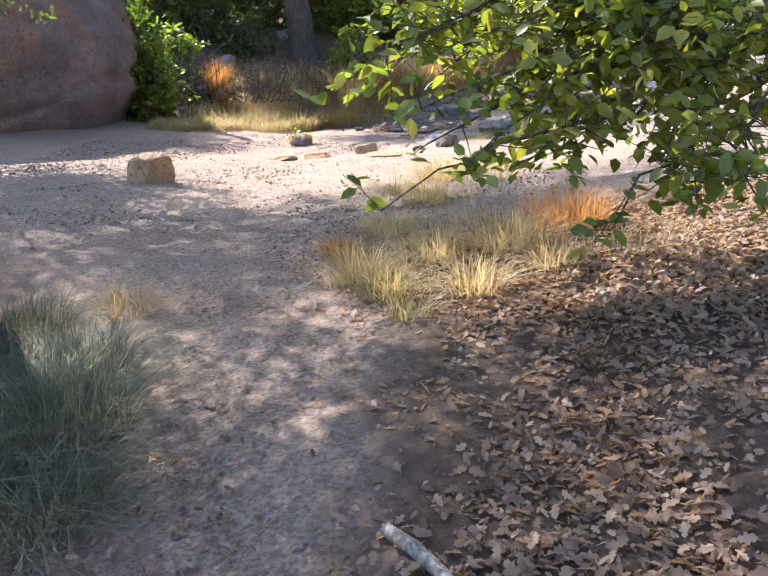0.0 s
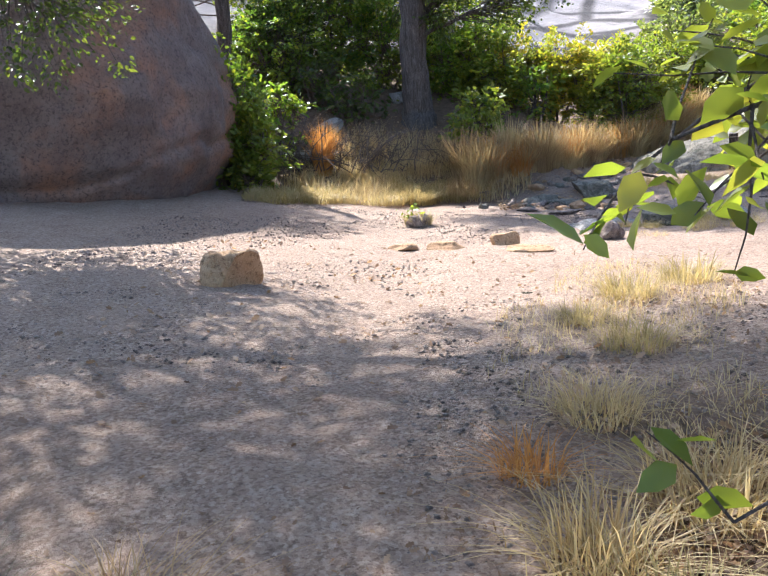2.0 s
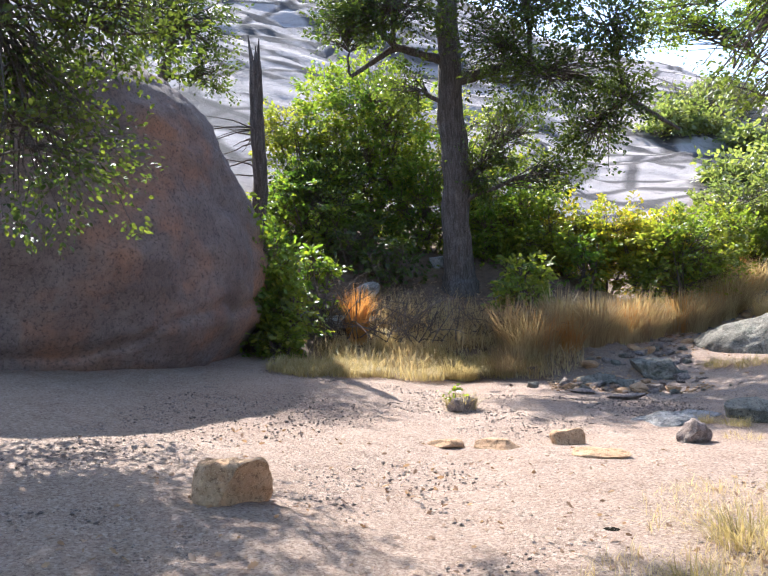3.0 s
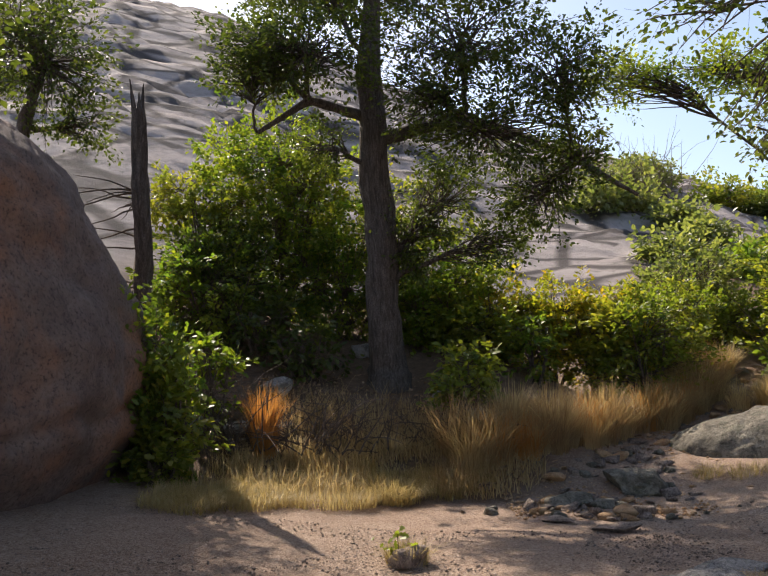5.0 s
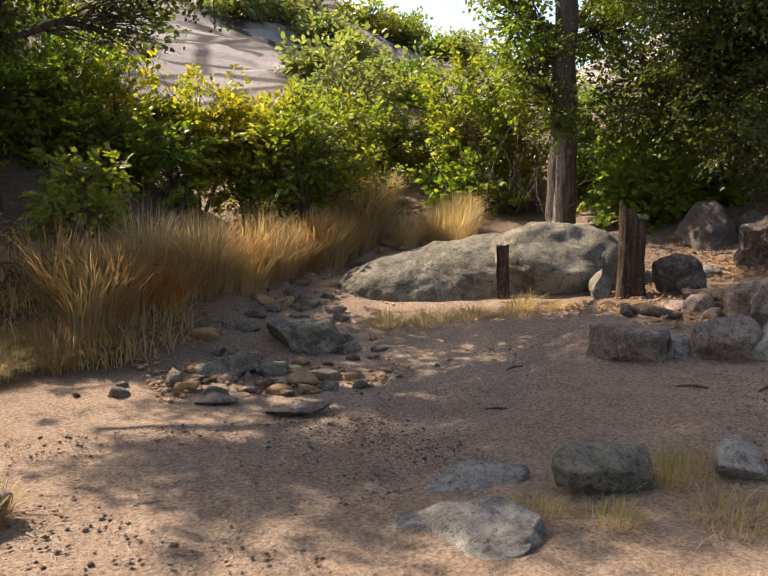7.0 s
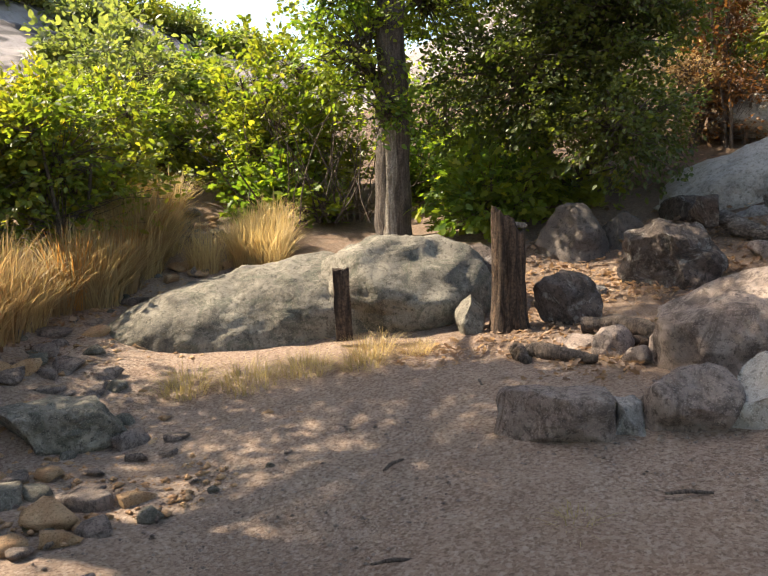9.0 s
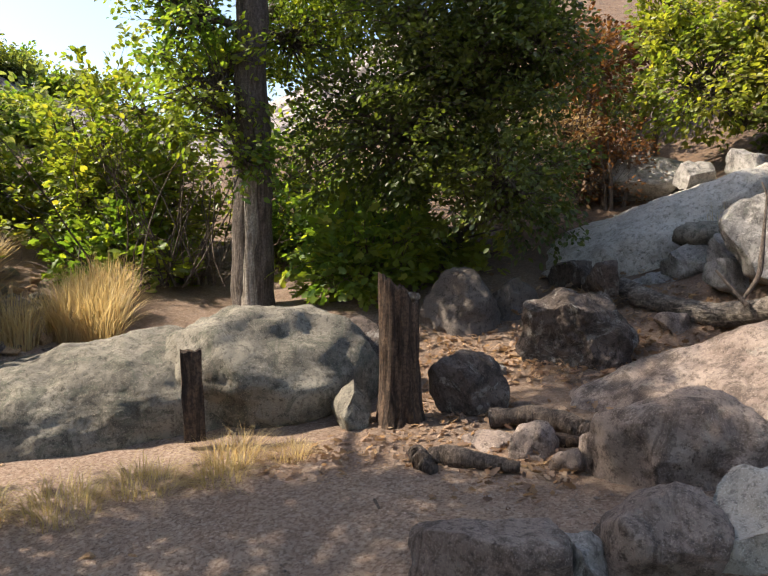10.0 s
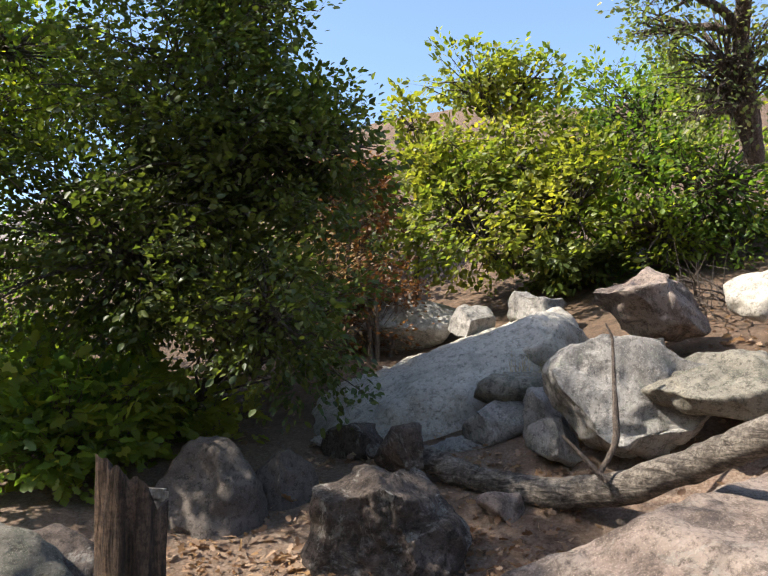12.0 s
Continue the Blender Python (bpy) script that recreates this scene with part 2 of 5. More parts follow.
def heights(x, y):
    """The lie of the land: a clearing, banks on both sides, a granite dome behind."""
    x, y = np.asarray(x, float), np.asarray(y, float)
    z = 0.08 + 0.17 * smooth(y, 0, 7)
    z = z + 0.125 * np.clip(-x - 1.2, 0, 7) * smooth(y, 3, 9)
    z = z + 0.135 * np.clip(x - 2.2, 0, 4.2) * smooth(y, 9, 13) + 0.07 * np.clip(x - 0.6, 0, 4) * (1 - smooth(y, 7, 11))
    z = z - 0.1 * np.exp(-((x - 1.6) ** 2 / 3 + (y - 16.0) ** 2 / 4))
    bank = 1 - 0.8 * smooth(x, -0.4, 3.4)
    z = z + 0.43 * np.clip(y - 17.6, 0, 5.0) * bank + 0.12 * np.clip(y - 18.5, 0, 8) * (1 - bank)
    # slope of the right-hand hillside
    rh, ah = np.hypot(x - 2, y - 14), np.degrees(np.arctan2(x - 2, y - 14))
    k = np.interp(ah, [-180, 36, 50, 63, 75, 90, 120, 160, 180], [0, 0, 0.2, 0.31, 0.38, 0.42, 0.36, 0.05, 0])
    z = z + k * np.clip(rh - 5.2, 0, 32) + 0.42 * smooth(rh, 5.5, 7.2) * smooth(ah, 66, 88) * (1 - smooth(ah, 112, 130))
    # the dome
    r = np.hypot(x, y - 8.0)
    az = np.degrees(np.arctan2(x, y - 8.0))
    crest = np.interp(az, [-180, -90, -45, -22, -14, 0, 14, 20, 24, 30, 36, 46, 60, 75, 90, 180], [2, 10, 22, 23.2, 22.3, 18.5, 13.9, 11.9, 10.4, 9.0, 7.2, 6, 4, 3, 2, 1])
    top = np.tan(np.radians(crest)) * 68.0
    u = np.clip((r - 15.5) / (68.0 - 15.5), 0, None)
    rise = np.where(u < 1, np.sin(np.clip(u, 0, 1) * np.pi / 2) ** 1.18, np.maximum(0.0, 1 - 0.35 * (u - 1) ** 2))
    ahead = smooth(az, -120, -60) * (1 - smooth(az, 60, 100))
    z = z + np.maximum(0, top - 2.2) * rise * ahead
    return z


def land(x, y):
    return float(heights(np.array([x]), np.array([y]))[0])


def rockiness(x, y):
    r = np.hypot(x, y - 8.0)
    az = np.degrees(np.arctan2(x, y - 8.0))
    edge = 16.5 + 9.0 * smooth(az, 4, 22)
    return smooth(r, edge, edge + 2.5) * (1 - smooth(az, 40, 50)) * smooth(az, -120, -90)


# ---- ground ----
def build_ground():
    rings = [0.05]
    while rings[-1] < 900:
        r = rings[-1]
        rings.append(r + (0.085 if r < 17 else 0.085 + (r - 17) * 0.0105 if r < 90 else r * 0.06))
    rings, n = np.array(rings), 480
    a = np.linspace(0, 2 * np.pi, n, endpoint=False)
    rr, aa = np.meshgrid(rings, a, indexing="ij")
    x, y = (rr * np.sin(aa)).ravel(), (9.0 + rr * np.cos(aa)).ravel()
    z = heights(x, y)
    p = np.stack([x, y, np.zeros_like(x)], 1)
    rock = rockiness(x, y)
    z += 0.035 * fbm(p * 0.7, 3, 5) * (1 - rock) + 0.011 * fbm(p * 4.5, 3, 9) * (1 - rock)
    # exfoliated granite sheets: ledges that follow the slope
    q = np.stack([x * 0.16 + y * 0.04, y * 0.11, z * 0.22], 1)
    sheet = fbm(q, 4, 21) * 2.2 + z * 0.8
    ledge = np.floor(sheet) + smooth(sheet - np.floor(sheet), 0.82, 1.0)
    far = smooth(rr.ravel(), 17, 32)
    z += rock * far * ((ledge - sheet) * 0.26 + 0.1 * fbm(p * 0.6, 4, 31))
    # broken slabs: plates of uneven height and tilt
    su, sv = x * 0.3 + 0.4 * fbm(p * 0.1, 2, 41), y * 0.5 + 0.4 * fbm(p * 0.1, 2, 42)
    near, lift = np.full(len(x), 9.0), np.zeros(len(x))
    for di in (-1, 0, 1):
        for dj in (-1, 0, 1):
            ci, cj = np.floor(su) + di, np.floor(sv) + dj
            o = np.zeros_like(ci)
            ex, ey = su - ci - lattice(ci, cj, o, 43), sv - cj - lattice(ci, cj, o, 44)
            d = ex * ex + ey * ey
            pick = d < near
            near = np.where(pick, d, near)
            lift = np.where(pick, (lattice(ci, cj, o, 45) - 0.5) * 1.0 + ey * 0.9 * (lattice(ci, cj, o, 46) - 0.3), lift)
    z += rock * far * lift * (0.35 + 0.65 * smooth(fbm(p * 0.06, 2, 47), -0.15, 0.2))
    m = len(rings)
    i = np.arange(m - 1)[:, None] * n
    j = np.arange(n)[None, :]
    k = (j + 1) % n
    faces = np.stack([(i + j), (i + n + j), (i + n + k), (i + k)], -1).reshape(-1, 4)
    me = mesh_of("ground", np.stack([x, y, z], 1), faces[:, ::-1], M_GROUND, True)
    litter = smooth(x + 0.25 * fbm(p * 1.3, 3, 51), -0.25, 0.35) * (1 - smooth(y, 5.6, 7.0)) + 0.8 * (1 - smooth(x, -2.6, -1.7)) * (1 - smooth(y, 4.5, 7))
    litter = np.maximum(litter, 0.85 * smooth(y, 16.8, 18.3) * (1 - smooth(x, 0.0, 2.2)))
    litter = np.maximum(litter, 0.55 * smooth(x, 4.4, 5.3) * smooth(y, 14.6, 15.6))
    litter = np.maximum(litter, 0.9 * smooth(x, 7.5, 9.5) * smooth(y, 10, 12))
    litter = np.maximum(litter, 0.9 * smooth(np.hypot(x, y - 9), 15, 19))
    for name, values in (("rock", rock), ("litter", np.clip(litter, 0, 1))):
        me.attributes.new(name, "FLOAT", "POINT").data.foreach_set("value", values.astype(np.float32))
    return tagged(new("ground", me), "pinkish gravelly soil rising to a bare granite dome", "ground", kind="structure")


build_ground()


# ---- rocks ----
def sphere_grid(level):
    bm = bmesh.new()
    bmesh.ops.create_icosphere(bm, subdivisions=level, radius=1)
    v = np.array([w.co[:] for w in bm.verts])
    f = np.array([[w.index for w in q.verts] for q in bm.faces])
    bm.free()
    return v, f


SPHERES = {k: sphere_grid(k) for k in (2, 3, 4, 5, 6)}


def rock(label, at, size, turn=0, seed=1, material=None, level=4, cuts=7, square=2.6, rough=0.1, tilt=(0, 0), name="rock", group="", settle=0.3, taper=0.0):
    """A stone: a rounded block with broken faces. at: its middle; size: full extents."""
    v, f = SPHERES[level]
    rng = np.random.default_rng(seed)
    d = v / (np.abs(v) ** square).sum(1, keepdims=True) ** (1 / square)
    for _ in range(cuts + (5 if cuts > 5 else 0)):
        nrm = rng.normal(size=3)
        nrm /= np.linalg.norm(nrm)
        off = rng.uniform(0.5, 0.88)
        s = d @ nrm
        d = d - np.outer(np.maximum(0, s - off), nrm)
    scale = np.array(size) / 2
    d = d * np.stack([1 - taper * d[:, 2], 1 - taper * d[:, 2], np.ones(len(d))], 1)
    w = d * scale
    big = max(size)
    nn = v / np.linalg.norm(v, axis=1, keepdims=True)
    w = w + nn * (rough * min(size) * fbm(w * (2.2 / big) + seed * 3.1, 3, seed) + 0.03 * min(1.2, big) * fbm(w * 7 / max(0.6, big**0.5) + seed, 4, seed + 7, 0.6))[:, None]
    ob = new(name, mesh_of(name, w, f, material or M_GRANITE, True))
    m = pose(*at, tilt[0], tilt[1], turn)
    low = (w @ np.array(m.to_3x3())[2]).min() + at[2]
    gap = min(0.16, max(0.0, low - land(at[0], at[1]) + 0.03)) * settle
    ob.matrix_world = Matrix.Translation((0, 0, -gap)) @ m
    return tagged(ob, label, "boulder" if big > 0.9 else "stone", group)


def on(x, y, h):
    return (x, y, land(x, y) + h)


def great_boulder():
    """A house-high block: undercut foot, bulging waist, flanks that lean in to a blunt top."""
    v, f = SPHERES[6]
    az, up = np.arctan2(v[:, 1], v[:, 0]), np.arcsin(np.clip(v[:, 2], -1, 1)) / np.pi + 0.5
    z = np.interp(up, [0, 0.12, 0.3, 0.45, 0.6, 0.75, 0.88, 1.0], [-0.3, 0.1, 1.0, 2.0, 3.1, 4.2, 4.95, 5.3])
    wide = np.interp(z, [-0.3, 0.0, 0.4, 0.7, 1.05, 1.6, 2.1, 3.05, 3.6, 4.4, 4.85, 5.1, 5.3], [0.0, 0.84, 0.87, 0.92, 0.975, 1.0, 0.995, 0.915, 0.86, 0.755, 0.62, 0.46, 0.0])
    c, d = np.cos(az), np.sin(az)
    plan = (np.abs(c) ** 2.5 + np.abs(d) ** 2.5) ** (-1 / 2.5)
    w = np.stack([4.28 * c * plan * wide, 4.1 * d * plan * wide, z], 1)
    out = np.stack([c, d, 0.25 * np.ones_like(c)], 1)
    w = w + out * (0.22 * fbm(w * 0.42 + 7.0, 3, 61) + 0.07 * fbm(w * 1.7, 4, 62, 0.6) + 0.016 * fbm(w * 8, 3, 63))[:, None]
    # a sloping seam where a sheet has broken away
    seam = w[:, 2] - 1.15 - 0.1 * w[:, 1] + 0.25 * fbm(w * 0.7, 3, 64)
    w = w - out * (0.09 * np.exp(-(seam / 0.06) ** 2) * smooth(w[:, 0], 0.5, 2.5))[:, None]
    ob = new("boulder", mesh_of("boulder", w, f, M_BOULDER, True))
    ob.location = (-8.6, 16.15, 0.25)
    tagged(ob, "huge blunt reddish-brown granite boulder with undercut foot", "boulder")


def rocks():
    # the great boulder at the clearing's edge
    great_boulder()
    rock("tan squared stone block lying on gravel", on(-2.36, 8.95, 0.13), (0.47, 0.34, 0.33), 8, 12, M_TANROCK, 5, 2, 6.0, 0.05, name="stone_block")
    for x, y, sx, sy, sz, a, s in ((-1.15, 11.5, 0.34, 0.22, 0.12, 8, 1), (-0.68, 11.45, 0.42, 0.25, 0.15, -6, 2), (-0.02, 11.75, 0.34, 0.26, 0.22, 10, 3), (0.2, 11.1, 0.48, 0.24, 0.12, -5, 4)):
        rock("low reddish stone half sunk in the gravel", on(x, y, 0.03), (sx, sy, sz), a, 20 + s, M_TANROCK, 4, 4, 3.5, group="row of stones in the clearing")
    rock("rough pale pink stone on gravel", on(1.1, 11.8, 0.1), (0.36, 0.3, 0.32), 30, 31, M_PINK, 4, 8, 3.0, 0.14)
    rock("flat grey slab sunk in the soil", on(1.1, 12.85, 0.03), (0.85, 0.55, 0.17), -25, 32, M_GRANITE, 4, 6, 3.4, 0.1, (4, -6), name="slab")
    rock("flat grey slab level with the soil", on(1.5, 13.6, 0.0), (0.7, 0.5, 0.1), -25, 33, M_GRANITE, 3, 6, 3.4, name="slab")
    rock("dark squared rock with pale flat top", on(2.08, 13.15, 0.1), (0.62, 0.36, 0.27), -20, 34, M_LICHEN, 4, 7, 4.5, 0.09)
    rock("grey rock among yellow grass", on(2.75, 12.9, 0.08), (0.5, 0.35, 0.24), 10, 35, M_GRANITE, 4, 7, 3.5)
    rock("dark block with flat top beside the washed-out trail", on(1.86, 17.75, 0.1), (0.85, 0.45, 0.32), -22, 36, M_LICHEN, 5, 2, 6.0, 0.06)
    rock("greenish flat stone at the trail", on(0.86, 17.1, 0.06), (0.6, 0.5, 0.2), 15, 37, M_LICHEN, 4, 7, 3.2)
    rock("greenish flat stone at the trail", on(1.25, 17.0, 0.04), (0.42, 0.4, 0.15), 55, 38, M_LICHEN, 3, 7, 3.2)
    rock("thin flat slab lying on soil", on(1.07, 15.65, 0.02), (0.66, 0.36, 0.1), -12, 39, M_PINK, 4, 6, 4.0, name="slab")
    rock("thin flat slab lying on soil", on(0.55, 16.1, 0.02), (0.4, 0.3, 0.1), 12, 40, M_PINK, 3, 6, 4.0, name="slab")
    # long whale-backed rock and its neighbours
    rock("long low granite rock with grey lichen", (4.35, 18.95, 0.56), (3.6, 1.6, 1.25), -30, 41, M_LICHEN, 6, 0, 2.05, 0.06, (0, -9), name="boulder")
    rock("rounded hump of lichen-covered granite", (5.2, 18.1, 0.96), (1.7, 1.3, 1.08), -35, 42, M_LICHEN, 5, 1, 2.1, 0.08, name="boulder")
    rock("dark knobbly lichened rock", (5.72, 17.75, 1.05), (0.72, 0.6, 0.66), -40, 43, M_DARKROCK, 5, 6, 2.6, 0.12)
    rock("small pale cone-shaped stone beside the stump", (5.2, 17.15, 0.78), (0.4, 0.32, 0.46), 0, 44, M_LICHEN, 4, 6, 2.0, taper=0.35)
    rock("dark leaning rock beside the stump", (5.85, 16.6, 0.88), (0.52, 0.4, 0.6), -53, 45, M_DARKROCK, 5, 5, 2.4, 0.1, (0, -24))
    # kerb of stones along the trail
    rock("long squared pinkish stone in a kerb", (3.86, 15.12, 0.54), (0.68, 0.42, 0.34), -50, 51, M_PINK, 5, 4, 5.0, 0.07, group="stone kerb")
    rock("grey angular stone in a kerb", (4.13, 14.82, 0.54), (0.34, 0.38, 0.36), -40, 52, M_GRANITE, 4, 8, 3.6, 0.1, group="stone kerb")
    rock("pink angular stone in a kerb", (4.42, 14.6, 0.6), (0.56, 0.5, 0.48), -60, 53, M_PINK, 5, 5, 3.0, 0.1, (0, 12), group="stone kerb")
    rock("pale grey blocky stone in a kerb", (4.78, 14.18, 0.64), (0.68, 0.6, 0.52), -45, 54, M_PALE, 5, 5, 4.5, 0.1, group="stone kerb")
    rock("flat reddish stone among roots", (5.35, 16.02, 0.66), (0.45, 0.34, 0.22), -40, 55, M_PINK, 4, 7, 3.2)
    rock("angular reddish stone among roots", (5.26, 15.75, 0.7), (0.3, 0.28, 0.32), 10, 56, M_PINK, 4, 8, 2.4)
    rock("small angular reddish stone among roots", (5.16, 15.45, 0.66), (0.24, 0.2, 0.26), 30, 57, M_PINK, 3, 8, 2.4)
    rock("small white stone on bare soil", (5.9, 16.0, 0.72), (0.16, 0.12, 0.11), 0, 58, M_PALE, 3, 8, 2.6)
    rock("rounded coarse pink granite ledge", (5.53, 14.91, 0.75), (1.15, 0.9, 0.7), -55, 59, M_PINK, 5, 4, 2.6, 0.07, name="boulder")
    rock("broad sloping slab of pink-grey granite", (7.35, 14.55, 0.95), (3.6, 2.5, 1.15), -50, 60, M_PINK, 6, 4, 2.6, 0.05, (14, -10), name="boulder")
    rock("flat pale stone in the soil", (6.45, 17.05, 0.9), (0.66, 0.34, 0.26), -53, 61, M_GRANITE, 4, 7, 3.0)
    # up the right-hand slope
    rock("dark leaning boulder with pale lichen", (7.1, 16.4, 1.22), (0.92, 0.62, 0.98), -53, 62, M_DARKROCK, 6, 8, 2.8, 0.1, (0, 14), name="boulder", taper=0.12)
    rock("dark rock under the log", (8.18, 16.70, 1.63), (0.4, 0.4, 0.4), -45, 63, M_DARKROCK, 4, 7, 2.6)
    # both rocks take the darkened granite in place of shade
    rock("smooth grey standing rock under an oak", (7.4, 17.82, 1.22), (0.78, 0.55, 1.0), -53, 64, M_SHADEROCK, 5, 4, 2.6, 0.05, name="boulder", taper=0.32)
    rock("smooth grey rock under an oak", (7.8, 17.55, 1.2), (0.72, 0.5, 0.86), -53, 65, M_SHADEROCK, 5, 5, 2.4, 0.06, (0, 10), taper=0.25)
    rock("big blue-grey granite boulder beside a log", (8.42, 15.10, 1.80), (1.35, 1.0, 0.95), -62, 66, M_GRANITE, 5, 7, 3.2, 0.08, (0, 18), name="boulder")
    rock("angular grey rock wedged between boulders", (8.74, 15.78, 1.76), (0.5, 0.5, 0.5), -60, 67, M_GRANITE, 4, 8, 3.2)
    rock("grey rock wedged between boulders", (8.95, 16.20, 1.76), (0.75, 0.5, 0.32), -60, 68, M_GRANITE, 4, 7, 2.8, 0.1, (0, -20))
    rock("flat dark oval rock on a slab", (9.09, 16.04, 2.07), (0.7, 0.5, 0.3), -62, 69, M_LICHEN, 4, 4, 2.2, 0.06)
    rock("rounded pale rock with dry grass", (9.73, 15.83, 2.42), (0.72, 0.6, 0.44), -65, 70, M_PALE, 4, 5, 2.4, 0.07)
    rock("large brownish boulder with weathered top", (9.68, 15.00, 2.75), (1.22, 0.9, 0.66), -62, 71, M_PINK, 5, 6, 2.9, 0.09, (0, 6), name="boulder")
    rock("greenish lichened boulder resting on others", (8.43, 14.49, 2.00), (1.25, 0.8, 0.56), -60, 72, M_LICHEN, 5, 5, 2.4, 0.06, (0, 16), name="boulder")
    rock("tan slab between boulders", (9.51, 15.17, 2.26), (0.8, 0.6, 0.4), -62, 73, M_PALE, 4, 6, 3.0)
    rock("large smooth pale granite slab lit by sun", (10.36, 17.12, 1.86), (3.0, 2.7, 1.3), -62, 74, M_PALE, 6, 1, 3.4, 0.025, (8, -27), name="boulder")
    rock("grey granite step above the pale slab", (11.36, 17.81, 2.77), (1.6, 1.0, 0.7), -62, 75, M_GRANITE, 4, 6, 3.2, 0.06, (0, -12), name="boulder")
    rock("grey weathered rock below the pale slab", (8.91, 16.32, 1.49), (1.1, 0.7, 0.5), -62, 81, M_GRANITE, 5, 6, 2.8, 0.1, (0, -14))
    rock("dark angular rock below the pale slab", (8.81, 17.27, 1.57), (0.6, 0.5, 0.4), -50, 82, M_DARKROCK, 4, 6, 2.8, 0.1)
    rock("grey stone propped against the log", (8.44, 15.66, 1.62), (0.55, 0.4, 0.36), -50, 83, M_GRANITE, 4, 7, 3.0, 0.1)
    rock("pale flat stone beside dark boulder", (8.90, 17.57, 1.61), (0.5, 0.4, 0.2), -40, 84, M_PALE, 4, 6, 3.0)
    rock("grey blocky rock under an oak", (10.82, 16.83, 2.76), (0.55, 0.5, 0.45), -62, 76, M_GRANITE, 4, 7, 3.4)
    rock("grey blocky rock under an oak", (10.76, 16.15, 2.84), (0.75, 0.5, 0.45), -62, 77, M_GRANITE, 4, 7, 3.4)
    rock("reddish rough stone wedged under the log", (7.95, 15.90, 1.23), (0.4, 0.3, 0.24), -60, 78, M_PINK, 4, 7, 2.8)
    rock("pale rock at the slope's edge", (9.47, 14.16, 2.73), (0.5, 0.5, 0.5), -60, 79, M_PALE, 4, 6, 2.8)
    # pale sunlit ledges below the dome
    for t, (p, s) in enumerate((((-4.40, 18.82, 1.83), (1.3, 0.8, 0.28)), ((-3.33, 19.05, 1.85), (1.2, 0.8, 0.26)), ((-3.28, 20.27, 2.20), (0.6, 0.5, 0.4)), ((-0.39, 20.21, 1.55), (0.7, 0.5, 0.35)), ((0.03, 19.46, 1.41), (1.0, 0.6, 0.4)), ((-1.90, 21.99, 2.55), (0.6, 0.5, 0.5)))):
        rock("grey granite ledge among dead twigs", on(p[0], p[1], 0.05), s, 10 * t, 90 + t, M_GRANITE, 4, 8, 3.0, name="ledge")


rocks()


def trail_stones():
    """Loose stones down the washed-out trail, each one its own."""
    rng = np.random.default_rng(8)
    kinds = []
    v, f = SPHERES[2]
    for s in range(8):
        d = v / (np.abs(v) ** 3).sum(1, keepdims=True) ** (1 / 3)
        for _ in range(12):
            nrm = rng.normal(size=3)
            nrm /= np.linalg.norm(nrm)
            d = d - np.outer(np.maximum(0, d @ nrm - rng.uniform(0.4, 0.72)), nrm)
        kinds.append(mesh_of("stone", d * (0.5, 0.4, 0.26), f, (M_PINK, M_TANROCK, M_PINK, M_LICHEN)[s % 4]))
    for i in range(290):
        u = rng.uniform(0, 1) ** 1.25
        y = 16.2 + 7.0 * u
        mid = float(np.interp(y, [16.2, 17.6, 18.85, 19.6, 20.6, 22.0, 24.0], [1.1, 1.4, 1.95, 2.95, 4.15, 5.05, 5.6]))
        x = mid + rng.normal() * (0.75 - 0.45 * u)
        s = 0.1 + 0.36 * rng.uniform() ** 2.2
        ob = new("stone", kinds[i % 8])
        ob.matrix_world = pose(x, y, land(x, y) + 0.05 * s, rng.uniform(-15, 15), rng.uniform(-15, 15), rng.uniform(0, 360)) @ Matrix.Scale(s * 0.95, 4)
        tagged(ob, "loose broken stone on the washed-out trail", "stone", "stones on the trail")


trail_stones()


# ---- plants ----
def tube(points, radii, sides=9, rough=0.0, seed=0):
    """Vertices and quads of a tapered tube along points."""
    pts, radii = np.asarray(points, float), np.asarray(radii, float)
    n = len(pts)
    tang = np.gradient(pts, axis=0)
    tang /= np.linalg.norm(tang, axis=1, keepdims=True) + 1e-9
    side = np.cross(tang, (0.31, 0.93, 0.17))
    side /= np.linalg.norm(side, axis=1, keepdims=True) + 1e-9
    up = np.cross(side, tang)
    a = np.linspace(0, 2 * np.pi, sides, endpoint=False)
    ring = side[:, None, :] * np.cos(a)[None, :, None] + up[:, None, :] * np.sin(a)[None, :, None]
    v = (pts[:, None, :] + ring * radii[:, None, None]).reshape(-1, 3)
    if rough:
        nrm = ring.reshape(-1, 3)
        v = v + nrm * (np.repeat(radii, sides) * rough * fbm(v * np.array([9, 9, 1.6]), 3, seed))[:, None]
    i = np.arange(n - 1)[:, None] * sides
    j = np.arange(sides)[None, :]
    k = (j + 1) % sides
    f = np.stack([i + j, i + k, i + sides + k, i + sides + j], -1).reshape(-1, 4)
    return v, f


def join(pieces):
    vs, fs, o = [], [], 0
    for v, f in pieces:
        vs.append(v)
        fs.append(f + o)
        o += len(v)
    return np.concatenate(vs), np.concatenate(fs)


